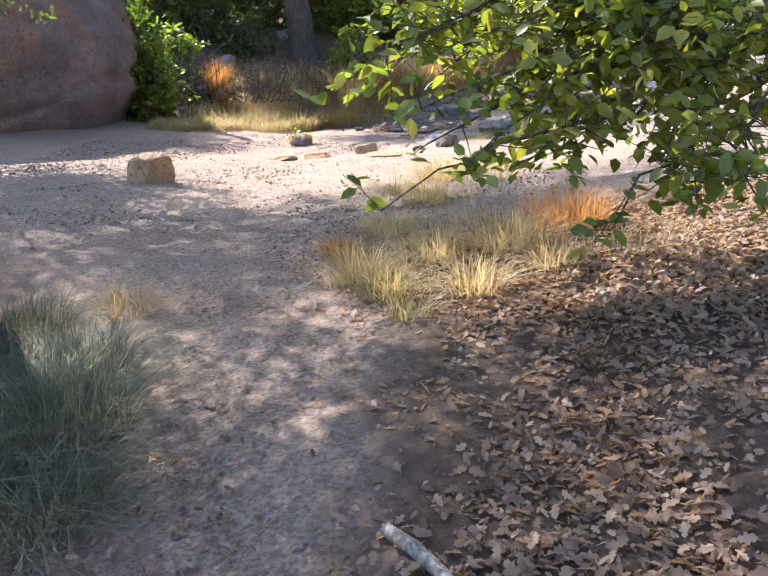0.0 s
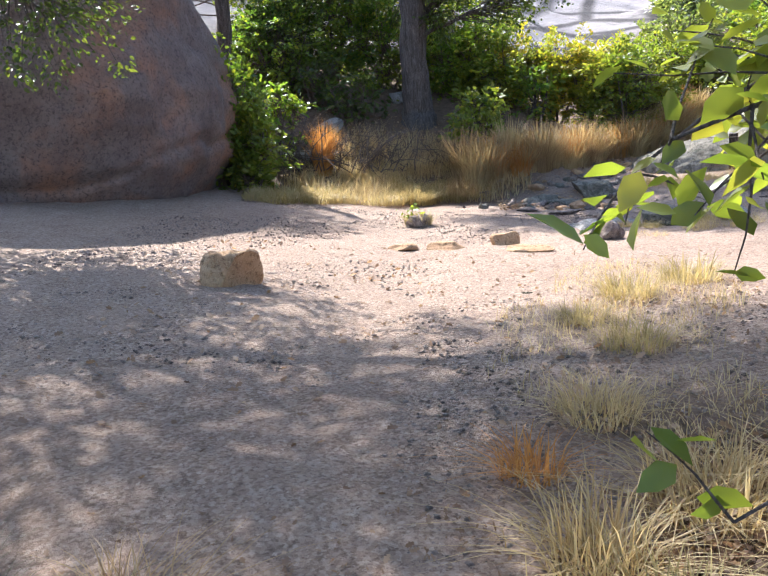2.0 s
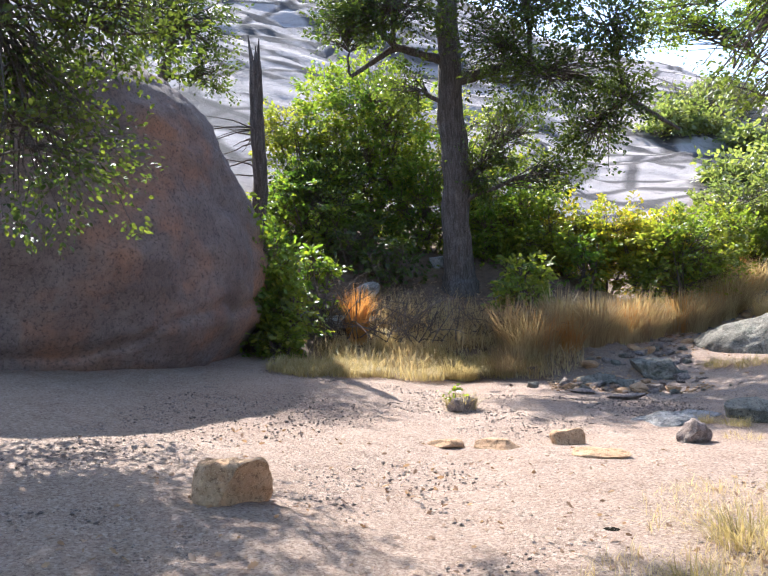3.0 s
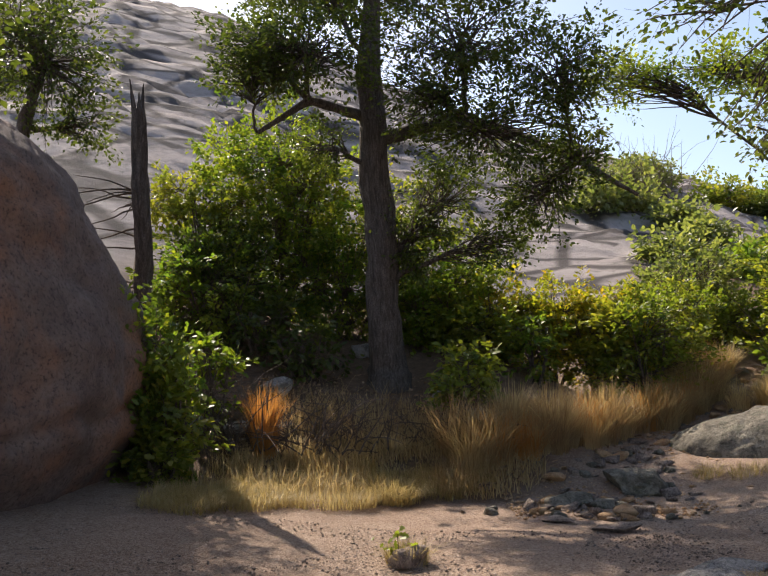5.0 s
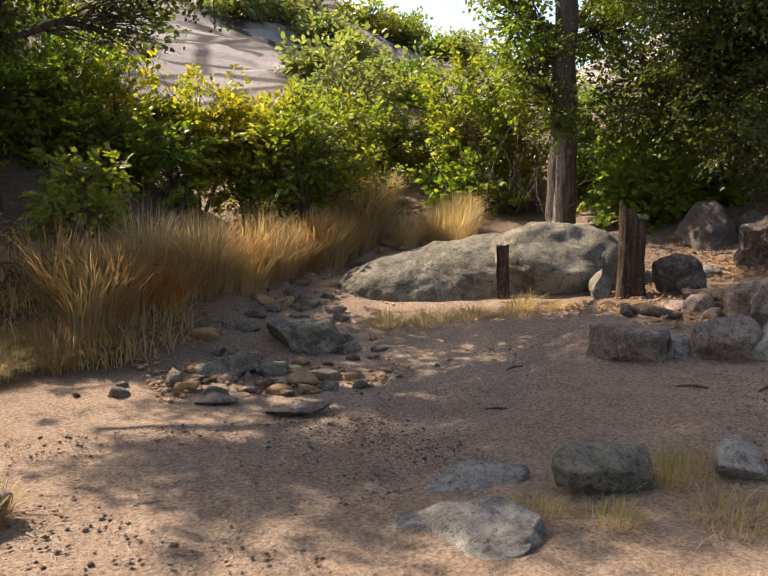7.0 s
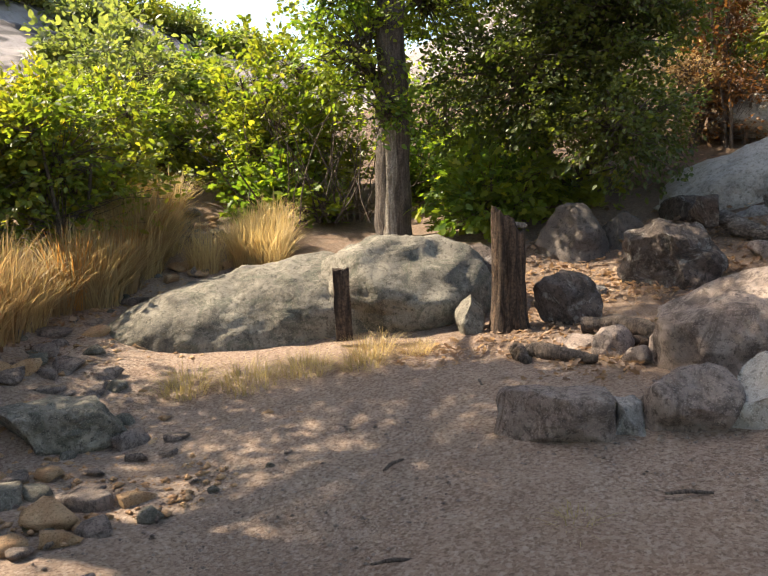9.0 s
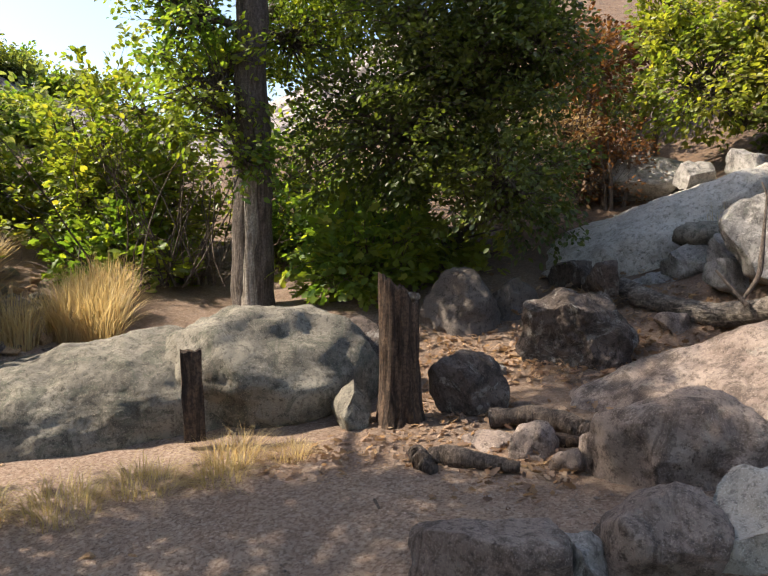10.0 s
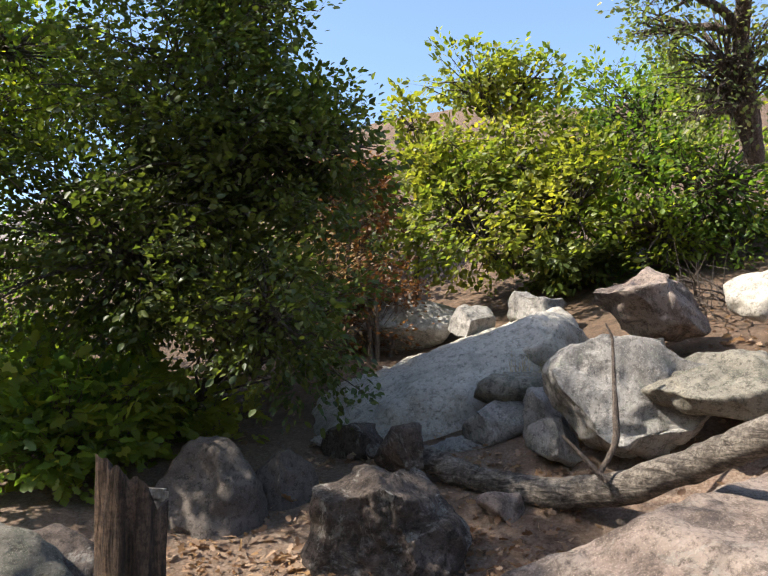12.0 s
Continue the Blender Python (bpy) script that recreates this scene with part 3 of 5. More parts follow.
def bend(a, b, n, sag, rng):
    """Points of a crooked limb from a to b."""
    t = np.linspace(0, 1, n)[:, None]
    a, b = np.asarray(a, float), np.asarray(b, float)
    ln = np.linalg.norm(b - a)
    w = np.cumsum(rng.normal(size=(n, 3)), 0) * ln * 0.022
    w = w - w[-1] * t
    p = a + (b - a) * t + w * (t > 0)
    p[:, 2] += sag * ln * 4 * (t * (1 - t))[:, 0]
    return p


LEAF = np.array([(0, 0, 0), (-0.28, 0.28, 0.05), (-0.24, 0.66, 0.07), (0, 1, -0.05), (0.24, 0.66, 0.07), (0.28, 0.28, 0.05)])
LEAF_F = np.array([(0, 1, 2), (0, 2, 3), (0, 3, 4), (0, 4, 5)])
PLAIN = np.array([(0, 0, 0), (-0.3, 0.5, 0.08), (0, 1, -0.04), (0.3, 0.5, 0.08)])
PLAIN_F = np.array([(0, 1, 2), (0, 2, 3)])
LOBED = np.array([(0, 0, 0), (-0.2, 0.2, 0.04), (-0.12, 0.34, 0.02), (-0.34, 0.52, 0.08), (-0.17, 0.64, 0.03), (-0.22, 0.82, 0.05), (0, 1, -0.06), (0.22, 0.82, 0.05), (0.17, 0.64, 0.03), (0.34, 0.52, 0.08), (0.12, 0.34, 0.02), (0.2, 0.2, 0.04)])
LOBED_F = np.array([(0, 1, 2), (0, 2, 10), (0, 10, 11), (2, 3, 4), (2, 4, 8), (2, 8, 10), (8, 9, 10), (4, 5, 6), (4, 6, 8), (6, 7, 8)])


def leaves(places, size, rng, lobed=False, flat=0.35, vary=0.35, droop=0.5, heads=None):
    """Leaves at places, turned at random or along their twigs, drooping a little."""
    shape, tri = {0: (LEAF, LEAF_F), 1: (LOBED, LOBED_F), 2: (PLAIN, PLAIN_F)}[int(lobed)]
    n = len(places)
    az = rng.uniform(0, 2 * np.pi, n)
    tip = rng.normal(-0.5 * droop, droop, n)
    roll = rng.normal(0, flat * 2.2, n)
    ca, sa, ct, st = np.cos(az), np.sin(az), np.cos(tip), np.sin(tip)
    fwd = np.stack([ca * ct, sa * ct, st], 1)
    right = np.stack([sa, -ca, np.zeros(n)], 1)
    if heads is not None:
        fwd = heads + rng.normal(size=(n, 3)) * 0.3
        fwd /= np.linalg.norm(fwd, axis=1, keepdims=True) + 1e-6
        right = np.cross(fwd, (0.04, 0.03, 1.0))
        right /= np.linalg.norm(right, axis=1, keepdims=True) + 1e-6
    up = np.cross(right, fwd)
    cr, sr = np.cos(roll)[:, None], np.sin(roll)[:, None]
    right, up = right * cr + up * sr, up * cr - right * sr
    s = size * (1 + vary * rng.uniform(-1, 1, n))
    v = places[:, None, :] + s[:, None, None] * (shape[None, :, 0, None] * right[:, None, :] + shape[None, :, 1, None] * fwd[:, None, :] + shape[None, :, 2, None] * up[:, None, :])
    f = tri[None] + (np.arange(n) * len(shape))[:, None, None]
    return v.reshape(-1, 3), f.reshape(-1, 3)


def crown_points(blobs, clumps, per, spread, rng):
    """Leafy sprays over the shells of ellipsoids (centre, radii): leaf places, the way each leaf points, limb ends, and each spray's twig."""
    vol = np.array([r[0] * r[1] + r[1] * r[2] + r[0] * r[2] for _, r in blobs])
    places, heads, cents, twigs = [], [], [], []
    for (c, r), share in zip(blobs, vol / vol.sum()):
        k = max(3, int(clumps * share))
        d = rng.normal(size=(k, 3))
        d /= np.linalg.norm(d, axis=1, keepdims=True)
        rad = rng.uniform(0.3, 1.0, (k, 1)) ** 0.45 * (1 + 0.42 * fbm(d * 2.1 + np.array(c), 2, 4))[:, None] * np.where(rng.uniform(size=(k, 1)) < 0.12, 1.22, 1.0)
        cc = np.array(c) + d * rad * np.array(r)
        way = d + rng.normal(size=(k, 3)) * 0.55 + (0, 0, 0.12)
        way /= np.linalg.norm(way, axis=1, keepdims=True)
        long = spread * rng.uniform(1.6, 3.4, k)
        m = rng.integers(max(2, per // 2), per * 3 // 2 + 1, k)
        idx = np.repeat(np.arange(k), m)
        n = len(idx)
        side = np.cross(way, (0.1, 0.2, 1.0))
        side /= np.linalg.norm(side, axis=1, keepdims=True) + 1e-6
        along = rng.uniform(-0.6, 0.5, n)
        s = np.where(np.arange(n) % 2, 1.0, -1.0) * rng.uniform(0.4, 1.1, n)
        places.append(cc[idx] + way[idx] * (along * long[idx])[:, None] + side[idx] * (s * (0.5 - 0.6 * along) * 0.42 * long[idx])[:, None] + rng.normal(size=(n, 3)) * spread * (0.22, 0.22, 0.2))
        heads.append(way[idx] + side[idx] * s[:, None] + (0, 0, -0.2))
        cents.append((np.array(c), cc))
        twigs.append(np.stack([cc - way * 0.75 * long[:, None], cc, cc + way * 0.5 * long[:, None]], 1))
    return np.concatenate(places), np.concatenate(heads), cents, np.concatenate(twigs)


def twigwork(twigs, radius):
    """Three-sided tapering twigs through three points each, as one set of vertices and quads."""
    k = len(twigs)
    a = np.array([(0, 1.0), (0.87, -0.5), (-0.87, -0.5)])
    ring = np.stack([a[:, 0] * 0.8, a[:, 0] * 0.6, a[:, 1]], 1)
    v = twigs[:, :, None, :] + ring[None, None] * (np.array([1.0, 0.7, 0.3]) * radius)[None, :, None, None]
    f = np.array([(3 * i + j, 3 * i + (j + 1) % 3, 3 * i + 3 + (j + 1) % 3, 3 * i + 3 + j) for i in range(2) for j in range(3)])
    return v.reshape(-1, 3), (f[None] + (np.arange(k) * 9)[:, None, None]).reshape(-1, 4)


def tree(name, label, category, stems, blobs, clumps, per, leaf, material, wood=M_BARK, seed=1, spread=0.16, lobed=False, twig=0.012, limb=0.06, crown_label="", group=""):
    """stems: lists of (x, y, z, radius). blobs: ellipsoids that the crown fills. Limbs run from the nearest stem to each blob."""
    rng = np.random.default_rng(seed)
    base = Vector(stems[0][0][:3])
    thing = new(name)
    thing.location = base
    off = np.array(base)
    for s in stems:
        s = np.array(s, float)
        t = np.linspace(0, len(s) - 1, 22)
        p = np.stack([np.interp(t, np.arange(len(s)), s[:, i]) for i in range(4)], 1)
        p[1:-1, :2] += rng.normal(size=(20, 2)) * 0.05 * s[0, 3]
        v, f = tube(p[:, :3] - off, p[:, 3], 18 if s[0, 3] > 0.1 else 8, 0.16, seed)
        part("trunk", v, f, wood, thing, shade=True)
    pts, heads, cents, twigs = crown_points(blobs, clumps, per if lobed else int(per * 1.7), spread * (1.0 if lobed else 1.1), rng)
    spine = np.concatenate([np.array(s, float) for s in stems])
    pieces = []
    for c, cc in cents:
        dist = np.linalg.norm(spine[:, :3] - c + np.array([0, 0, 0.5]), axis=1)
        a = spine[np.argmin(dist)]
        ln = np.linalg.norm(c - a[:3])
        r0 = min(limb, a[3] * 0.7)
        p = bend(a[:3], c, 12, 0.04, rng)
        pieces.append(tube(p - off, np.linspace(r0, max(twig, r0 * 0.35), 12), 7))
        for q in cc[:: max(1, len(cc) // 60)]:
            k = p[rng.integers(5, 12)]
            pieces.append(tube(bend(k, q, 6, 0.03, rng) - off, np.linspace(twig * 1.3, twig * 0.35, 6), 4))
    pieces.append(twigwork(twigs - off, twig * 0.25))
    v, f = join(pieces)
    part("branchwork", v, f, wood, thing)
    v, f = leaves(pts - off, leaf * (1.12 if lobed else 0.8), rng, 1 if lobed else 0, heads=heads)
    part("crown", v, f, material, thing, crown_label)
    return tagged(thing, label, category, group)


def shrub(label, centre, radii, clumps, per, leaf, material, seed, lobed=False, spread=0.13, group="", name="shrub"):
    """A many-stemmed bush whose foliage fills an uneven ellipsoid."""
    rng = np.random.default_rng(seed)
    x, y, z = centre
    g = land(x, y) - 0.05
    stems = []
    for k in range(4):
        a = rng.uniform(0, 6.28)
        bx, by = x + 0.12 * math.cos(a), y + 0.12 * math.sin(a)
        tx, ty = x + 0.55 * radii[0] * math.cos(a), y + 0.55 * radii[1] * math.sin(a)
        stems.append([(bx, by, g, 0.035), ((bx + tx) / 2 + 0.05, (by + ty) / 2, (g + z) / 2, 0.026), (tx, ty, z + 0.2 * radii[2], 0.012)])
    blobs = [(centre, radii)]
    for k in range(4):
        a = rng.uniform(0, 6.28)
        blobs.append(((x + 0.6 * radii[0] * math.cos(a), y + 0.6 * radii[1] * math.sin(a), z + rng.uniform(-0.35, 0.45) * radii[2]), tuple(r * rng.uniform(0.4, 0.6) for r in radii)))
    blobs.append(((x, y, (g + z) / 2), (radii[0] * 0.95, radii[1] * 0.95, max(0.25, (z - g) * 0.5))))
    return tree(name, label, "shrub", stems, blobs, clumps, per, leaf, material, M_TWIG, seed, spread, lobed, 0.006, 0.02, group=group)


def trees():
    # the trunk passed at the start
    g = land(-2.25, 4.05) - 0.1
    near = [[(-2.36, 4.05, g, 0.42), (-2.3, 4.05, g + 0.35, 0.31), (-2.26, 4.05, g + 1.2, 0.265), (-2.2, 4.1, g + 2.6, 0.25), (-2.2, 4.0, g + 4.5, 0.2), (-2.3, 4.2, g + 6.5, 0.08)]]
    tree("oak_tree", "thick oak trunk with deeply furrowed grey-brown bark", "tree", near,
         [((-3.6, 4.6, 5.0), (1.4, 1.4, 0.7)), ((-3.4, 6.0, 6.0), (1.6, 1.6, 0.9)), ((-1.2, 6.4, 6.2), (1.8, 1.6, 0.8)), ((-2.2, 8.0, 6.4), (1.7, 1.2, 0.7)), ((0.6, 5.4, 6.0), (1.4, 1.4, 0.7)), ((-2.0, 4.4, 6.4), (1.6, 1.3, 0.7)), ((-3.4, 7.3, 5.5), (1.5, 1.1, 0.5)), ((-4.4, 6.6, 5.6), (1.2, 1.2, 0.5))], 1150, 13, 0.085, M_LEAF, M_BARKNEAR, 201)
    # an oak beside the clearing; its high crown over it is unseen, added for shade
    g = land(-8.2, 10.6) - 0.1
    tree("oak_tree", "shady oak with dark foliage reaching over the clearing", "tree",
         [[(-8.2, 10.6, g, 0.35), (-8.1, 10.7, 2.5, 0.27), (-7.6, 11.0, 5.0, 0.2), (-6.8, 11.5, 7.5, 0.1)], [(-7.8, 10.9, 4.0, 0.16), (-5.6, 11.4, 5.6, 0.1), (-2.2, 12.0, 6.2, 0.05)]],
         [((-5.13, 11.04, 4.25), (1.3, 1.2, 0.9)), ((-4.92, 10.99, 3.13), (1.0, 1.0, 0.75)), ((-4.49, 11.81, 4.40), (0.8, 0.8, 0.5)), ((-6.5, 11.5, 6.8), (2.2, 2.0, 1.3)), ((-4.2, 12.2, 7.2), (1.8, 1.7, 1.0)), ((-2.6, 12.3, 6.9), (1.8, 1.4, 0.7)), ((-4.0, 9.8, 6.0), (1.8, 1.4, 0.7)), ((-1.4, 13.2, 7.6), (1.5, 1.2, 0.6)), ((-2.2, 10.6, 5.9), (1.5, 1.2, 0.5))],
         1450, 17, 0.08, M_LEAFDARK, M_BARK, 202, 0.2)
    # tall oak on the bank
    g = 1.55
    tree("oak_tree", "tall straight dark oak on the bank above dry grass", "tree",
         [[(-1.4, 20.95, g, 0.46), (-1.42, 20.95, 2.1, 0.31), (-1.45, 20.93, 3.6, 0.285), (-1.52, 20.9, 5.5, 0.265), (-1.55, 20.9, 7.6, 0.2), (-1.4, 20.9, 9.6, 0.1)],
          [(-1.5, 20.9, 6.0, 0.13), (0.1, 20.7, 6.3, 0.1), (1.9, 20.4, 5.4, 0.06), (2.9, 20.3, 4.7, 0.03)],
          [(-1.52, 20.9, 6.4, 0.1), (-2.6, 20.6, 6.7, 0.08), (-3.5, 20.4, 6.1, 0.04)]],
         [((0.10, 19.67, 7.45), (1.5, 1.4, 0.8)), ((1.53, 19.46, 6.64), (1.0, 1.0, 0.75)), ((0.46, 20.12, 5.75), (1.5, 1.2, 0.5)), ((1.27, 20.45, 4.79), (0.75, 0.8, 0.65)), ((-0.38, 20.93, 4.79), (0.7, 0.8, 0.85)), ((-2.57, 19.67, 7.34), (1.3, 1.2, 0.65)), ((-3.29, 20.12, 7.41), (0.9, 0.9, 0.5)), ((1.90, 20.12, 5.27), (0.6, 0.7, 0.5)), ((-0.49, 20.17, 6.49), (0.9, 0.9, 0.6)), ((-0.92, 20.96, 4.12), (0.5, 0.6, 0.7)), ((0.54, 20.99, 4.06), (0.6, 0.6, 0.5)), ((-3.47, 20.09, 7.04), (0.7, 0.7, 0.4)), ((-2.39, 20.62, 5.86), (0.5, 0.5, 0.45)), ((-1.7, 20.7, 9.7), (1.9, 1.5, 0.9)), ((-2.4, 22.0, 9.4), (1.7, 1.4, 0.8)), ((-0.3, 21.6, 9.6), (1.5, 1.3, 0.8)), ((-2.6, 20.4, 9.0), (1.2, 1.1, 0.6))],
         2300, 14, 0.09, M_LEAFDARK, M_BARK, 203, 0.17)
    tree("oak_tree", "slender oak whose leafy sprays hang above the trail", "tree",
         [[(6.4, 10.2, land(6.4, 10.2) - 0.1, 0.2), (6.0, 10.6, 3.0, 0.15), (5.2, 11.4, 5.2, 0.1), (4.0, 12.4, 5.8, 0.05)]],
         [((2.06, 13.67, 4.17), (0.4, 0.5, 0.4)), ((1.76, 13.29, 4.82), (0.8, 0.7, 0.3)), ((2.55, 14.28, 3.97), (0.55, 0.6, 0.4)), ((5.2, 11.6, 6.2), (1.4, 1.3, 0.7))],
         240, 10, 0.075, M_LEAFDARK, M_BARK, 250, 0.15)
    # snag
    s = new("dead_snag")
    s.location = (-5.17, 19.52, 3.13)
    o = np.array(s.location)
    a, b = np.array((-5.19, 19.50, 3.29)), np.array((-5.07, 18.92, 6.10))
    rng = np.random.default_rng(5)
    v, f = tube(np.linspace(a - (0, 0, 1.5), b, 24) - o, np.linspace(0.16, 0.11, 24), 10, 0.3, 3)
    part("trunk", v, f, M_BARK, s)
    for dx, h in ((-0.06, 0.5), (0.03, 0.42), (0.0, 0.28)):
        v, f = tube(np.linspace(b - (0, 0, 0.15), b + (dx * 1.4, 0, h), 6) + (dx, 0, 0) - o, np.linspace(0.06, 0.008, 6), 6)
        part("splinter", v, f, M_BARK, s)
    tw = []
    for k in range(26):
        p = a + (b - a) * rng.uniform(-0.1, 0.6)
        e = p + np.array([-abs(rng.normal()) * 0.7, rng.normal() * 0.4, rng.uniform(-0.5, 0.35)])
        tw.append(tube(bend(p, e, 7, 0.05, rng) - o, np.linspace(0.018, 0.004, 7), 4))
    part("twigwork", *join(tw), M_TWIG, s)
    tagged(s, "broken dead tree trunk with splintered top and bare twigs", "dead tree")
    # small dark oak behind the boulder
    c1, c2 = (-6.58, 19.03, 6.97), (-6.86, 18.71, 7.41)
    tree("oak_tree", "small dark oak standing behind the great boulder", "tree", [[((-7.26, 19.40, 4.79)[0], (-7.26, 19.40, 4.79)[1], 1.5, 0.17), (-7.04, 19.18, 6.00) + (0.12,), (-6.62, 19.02, 6.96) + (0.06,)]],
         [(c1, (1.0, 0.9, 0.9)), (c2, (1.2, 1.0, 0.8)), ((-6.19, 19.53, 6.06), (0.55, 0.6, 0.4))], 260, 15, 0.085, M_LEAFDARK, M_BARK, 204)
    # tree behind the whale-backed rock
    base, mid, up = (6.77, 20.07, 1.12), (6.72, 19.99, 2.62), (6.56, 19.82, 4.10)
    # the clumps at x 4.4 and 3.0 are unseen, added to shade the stump
    tree("oak_tree", "oak with a pale weathered, sunlit strip down its trunk", "tree",
         [[(base[0], base[1], 0.9, 0.3), (base[0], base[1], base[2] + 0.1, 0.235), mid + (0.2,), up + (0.17,), (up[0] + 0.05, up[1], up[2] + 1.6, 0.13), (up[0] + 0.3, up[1], up[2] + 3.5, 0.06)],
          [(7.31, 21.09, 4.17) + (0.1,), (6.73, 21.11, 4.66) + (0.09,), (6.07, 21.19, 4.93) + (0.05,)],
          [(7.51, 20.81, 4.54) + (0.09,), (7.81, 20.47, 5.03) + (0.06,), (8.16, 20.11, 5.37) + (0.03,)]],
         [((6.38, 21.05, 5.08), (0.9, 0.9, 0.45)), ((7.52, 20.20, 4.26), (0.75, 0.7, 0.5)), ((6.28, 20.16, 3.64), (0.6, 0.6, 0.6)), ((7.8, 20.1, 5.0), (0.7, 0.7, 0.45)), ((6.96, 20.90, 3.97), (0.6, 0.6, 0.4)), ((6.2, 20.4, 7.0), (1.2, 1.2, 0.7)), ((4.4, 20.1, 6.7), (0.8, 0.7, 0.4)), ((3.0, 20.9, 6.9), (0.8, 0.7, 0.4)), ((6.1, 20.35, 4.3), (0.45, 0.5, 0.5)), ((6.35, 19.74, 2.86), (0.3, 0.3, 0.35))],
         780, 16, 0.085, M_LEAF, M_BARK, 205, 0.17)
    strip = bpy.data.objects["oak_tree.005"]
    o = np.array(strip.location)
    # pale wood on the left that also paints the trunk's sunlit edge
    line = np.array([(base[0] - 0.15, base[1] - 0.1, base[2] - 0.1), (base[0] - 0.13, base[1] - 0.09, base[2] + 0.7), (mid[0] - 0.115, mid[1] - 0.08, mid[2]), (mid[0] - 0.1, mid[1] - 0.07, mid[2] + 0.7)])
    part("bare_strip", *tube(line - o, [0.1, 0.1, 0.09, 0.05], 10, 0.25, 6), M_PALEBARK, strip, "pale barkless strip of weathered wood")
    # dark oak thicket beside it
    tree("oak_tree", "dense dark-green oak shading grey rocks", "tree",
         [[(9.4, 19.9, 1.3, 0.13), (9.6, 20.0, 3.0, 0.1), (9.8, 20.2, 5.0, 0.05)], [(10.6, 19.6, 1.8, 0.11), (10.8, 19.7, 3.6, 0.07), (10.9, 19.8, 5.4, 0.03)]],
         [((8.0, 19.05, 3.2), (1.3, 1.2, 0.9)), ((8.00, 18.03, 3.90), (1.15, 1.0, 0.8)), ((7.83, 18.39, 4.72), (1.0, 0.9, 0.85)), ((7.95, 17.91, 5.13), (0.6, 0.6, 0.45)), ((8.9, 20.9, 5.2), (1.0, 1.0, 0.8)), ((8.18, 17.90, 4.27), (0.6, 0.6, 0.6)), ((8.7, 19.6, 3.3), (1.1, 1.0, 0.9)), ((9.54, 18.46, 2.79), (0.7, 0.7, 0.6)), ((7.81, 17.59, 2.66), (0.75, 0.7, 0.75)), ((8.45, 17.51, 4.39), (0.33, 0.35, 0.28)), ((8.18, 17.33, 3.90), (0.55, 0.55, 0.5))],
         1600, 18, 0.074, M_LEAFDARK, M_BARK, 206, 0.17)
    # leafy skirt with bright leaves
    shrub("leafy oak sprouts with sunlit pale leaves", (7.64, 19.21, 1.85), (0.8, 0.7, 0.7), 240, 12, 0.11, M_LEAF, 207, True)
    shrub("leafy oak sprouts with sunlit pale leaves", (8.41, 19.96, 1.85), (0.8, 0.7, 0.7), 170, 12, 0.11, M_LEAF, 208, True)
    shrub("low oak sprouts behind dark rocks", (9.08, 18.92, 1.78), (0.9, 0.6, 0.35), 110, 12, 0.11, M_LEAFLIGHT, 209, True)
    shrub("leafy green bush between trail and tree", (7.19, 23.11, 2.57), (1.4, 1.0, 1.5), 420, 14, 0.11, M_LEAFLIGHT, 210)
    shrub("pale-leaved bush between trail and tree", (6.54, 22.12, 1.72), (0.85, 0.7, 0.7), 230, 13, 0.11, M_LEAF, 211, True)
    shrub("leafy green bush above the trail", (7.04, 23.47, 3.36), (1.3, 1.2, 1.3), 260, 14, 0.12, M_LEAFLIGHT, 212)
    for k, (c, q, m) in enumerate((((9.87, 22.70, 3.16), (1.3, 1.0, 1.4), M_LEAF), ((9.23, 21.32, 1.97), (1.2, 0.9, 0.8), M_LEAFDARK), ((8.77, 21.13, 2.13), (1.0, 0.8, 0.6), M_LEAF), ((12.74, 19.20, 4.27), (1.0, 0.8, 0.7), M_LEAFDARK), ((14.12, 19.55, 5.27), (1.0, 0.8, 0.6), M_LEAFRED), ((12.94, 15.88, 3.57), (1.6, 0.8, 0.5), M_LEAFDARK), ((13.34, 14.25, 3.93), (1.4, 0.8, 0.6), M_LEAFDARK), ((6.19, 27.04, 2.91), (1.3, 1.0, 1.1), M_LEAFGREY), ((7.49, 24.81, 2.18), (1.2, 1.0, 1.2), M_LEAF))):
        shrub("leafy oak scrub filling the gap between trees", c, q, 200, 13, 0.1, m, 260 + k, group="scrub between the trees")
    # second oak up the slope
    tree("oak_tree", "bright green oak above granite boulders", "tree",
         [[((12.28, 17.99, 3.44)[0], (12.28, 17.99, 3.44)[1], (12.30, 18.00, 3.26)[2] - 0.4, 0.07), (12.22, 17.89, 3.99) + (0.05,), (12.11, 17.51, 4.87) + (0.03,)], [(12.21, 16.72, 3.40) + (0.06,), (12.27, 16.64, 4.25) + (0.04,), (12.09, 16.63, 4.94) + (0.02,)]],
         [((11.96, 17.17, 4.18), (1.0, 0.9, 0.85)), ((12.34, 16.63, 4.82), (1.2, 1.0, 0.75)), ((12.02, 15.85, 4.12), (1.0, 0.9, 0.85)), ((12.05, 17.68, 4.88), (0.5, 0.5, 0.4)), ((11.92, 17.05, 5.75), (0.75, 0.6, 0.25)), ((12.07, 16.35, 5.75), (0.5, 0.5, 0.3)), ((11.80, 17.90, 5.40), (0.2, 0.3, 0.3))],
         640, 15, 0.1, M_LEAFLIGHT, M_BARK, 213, 0.16)
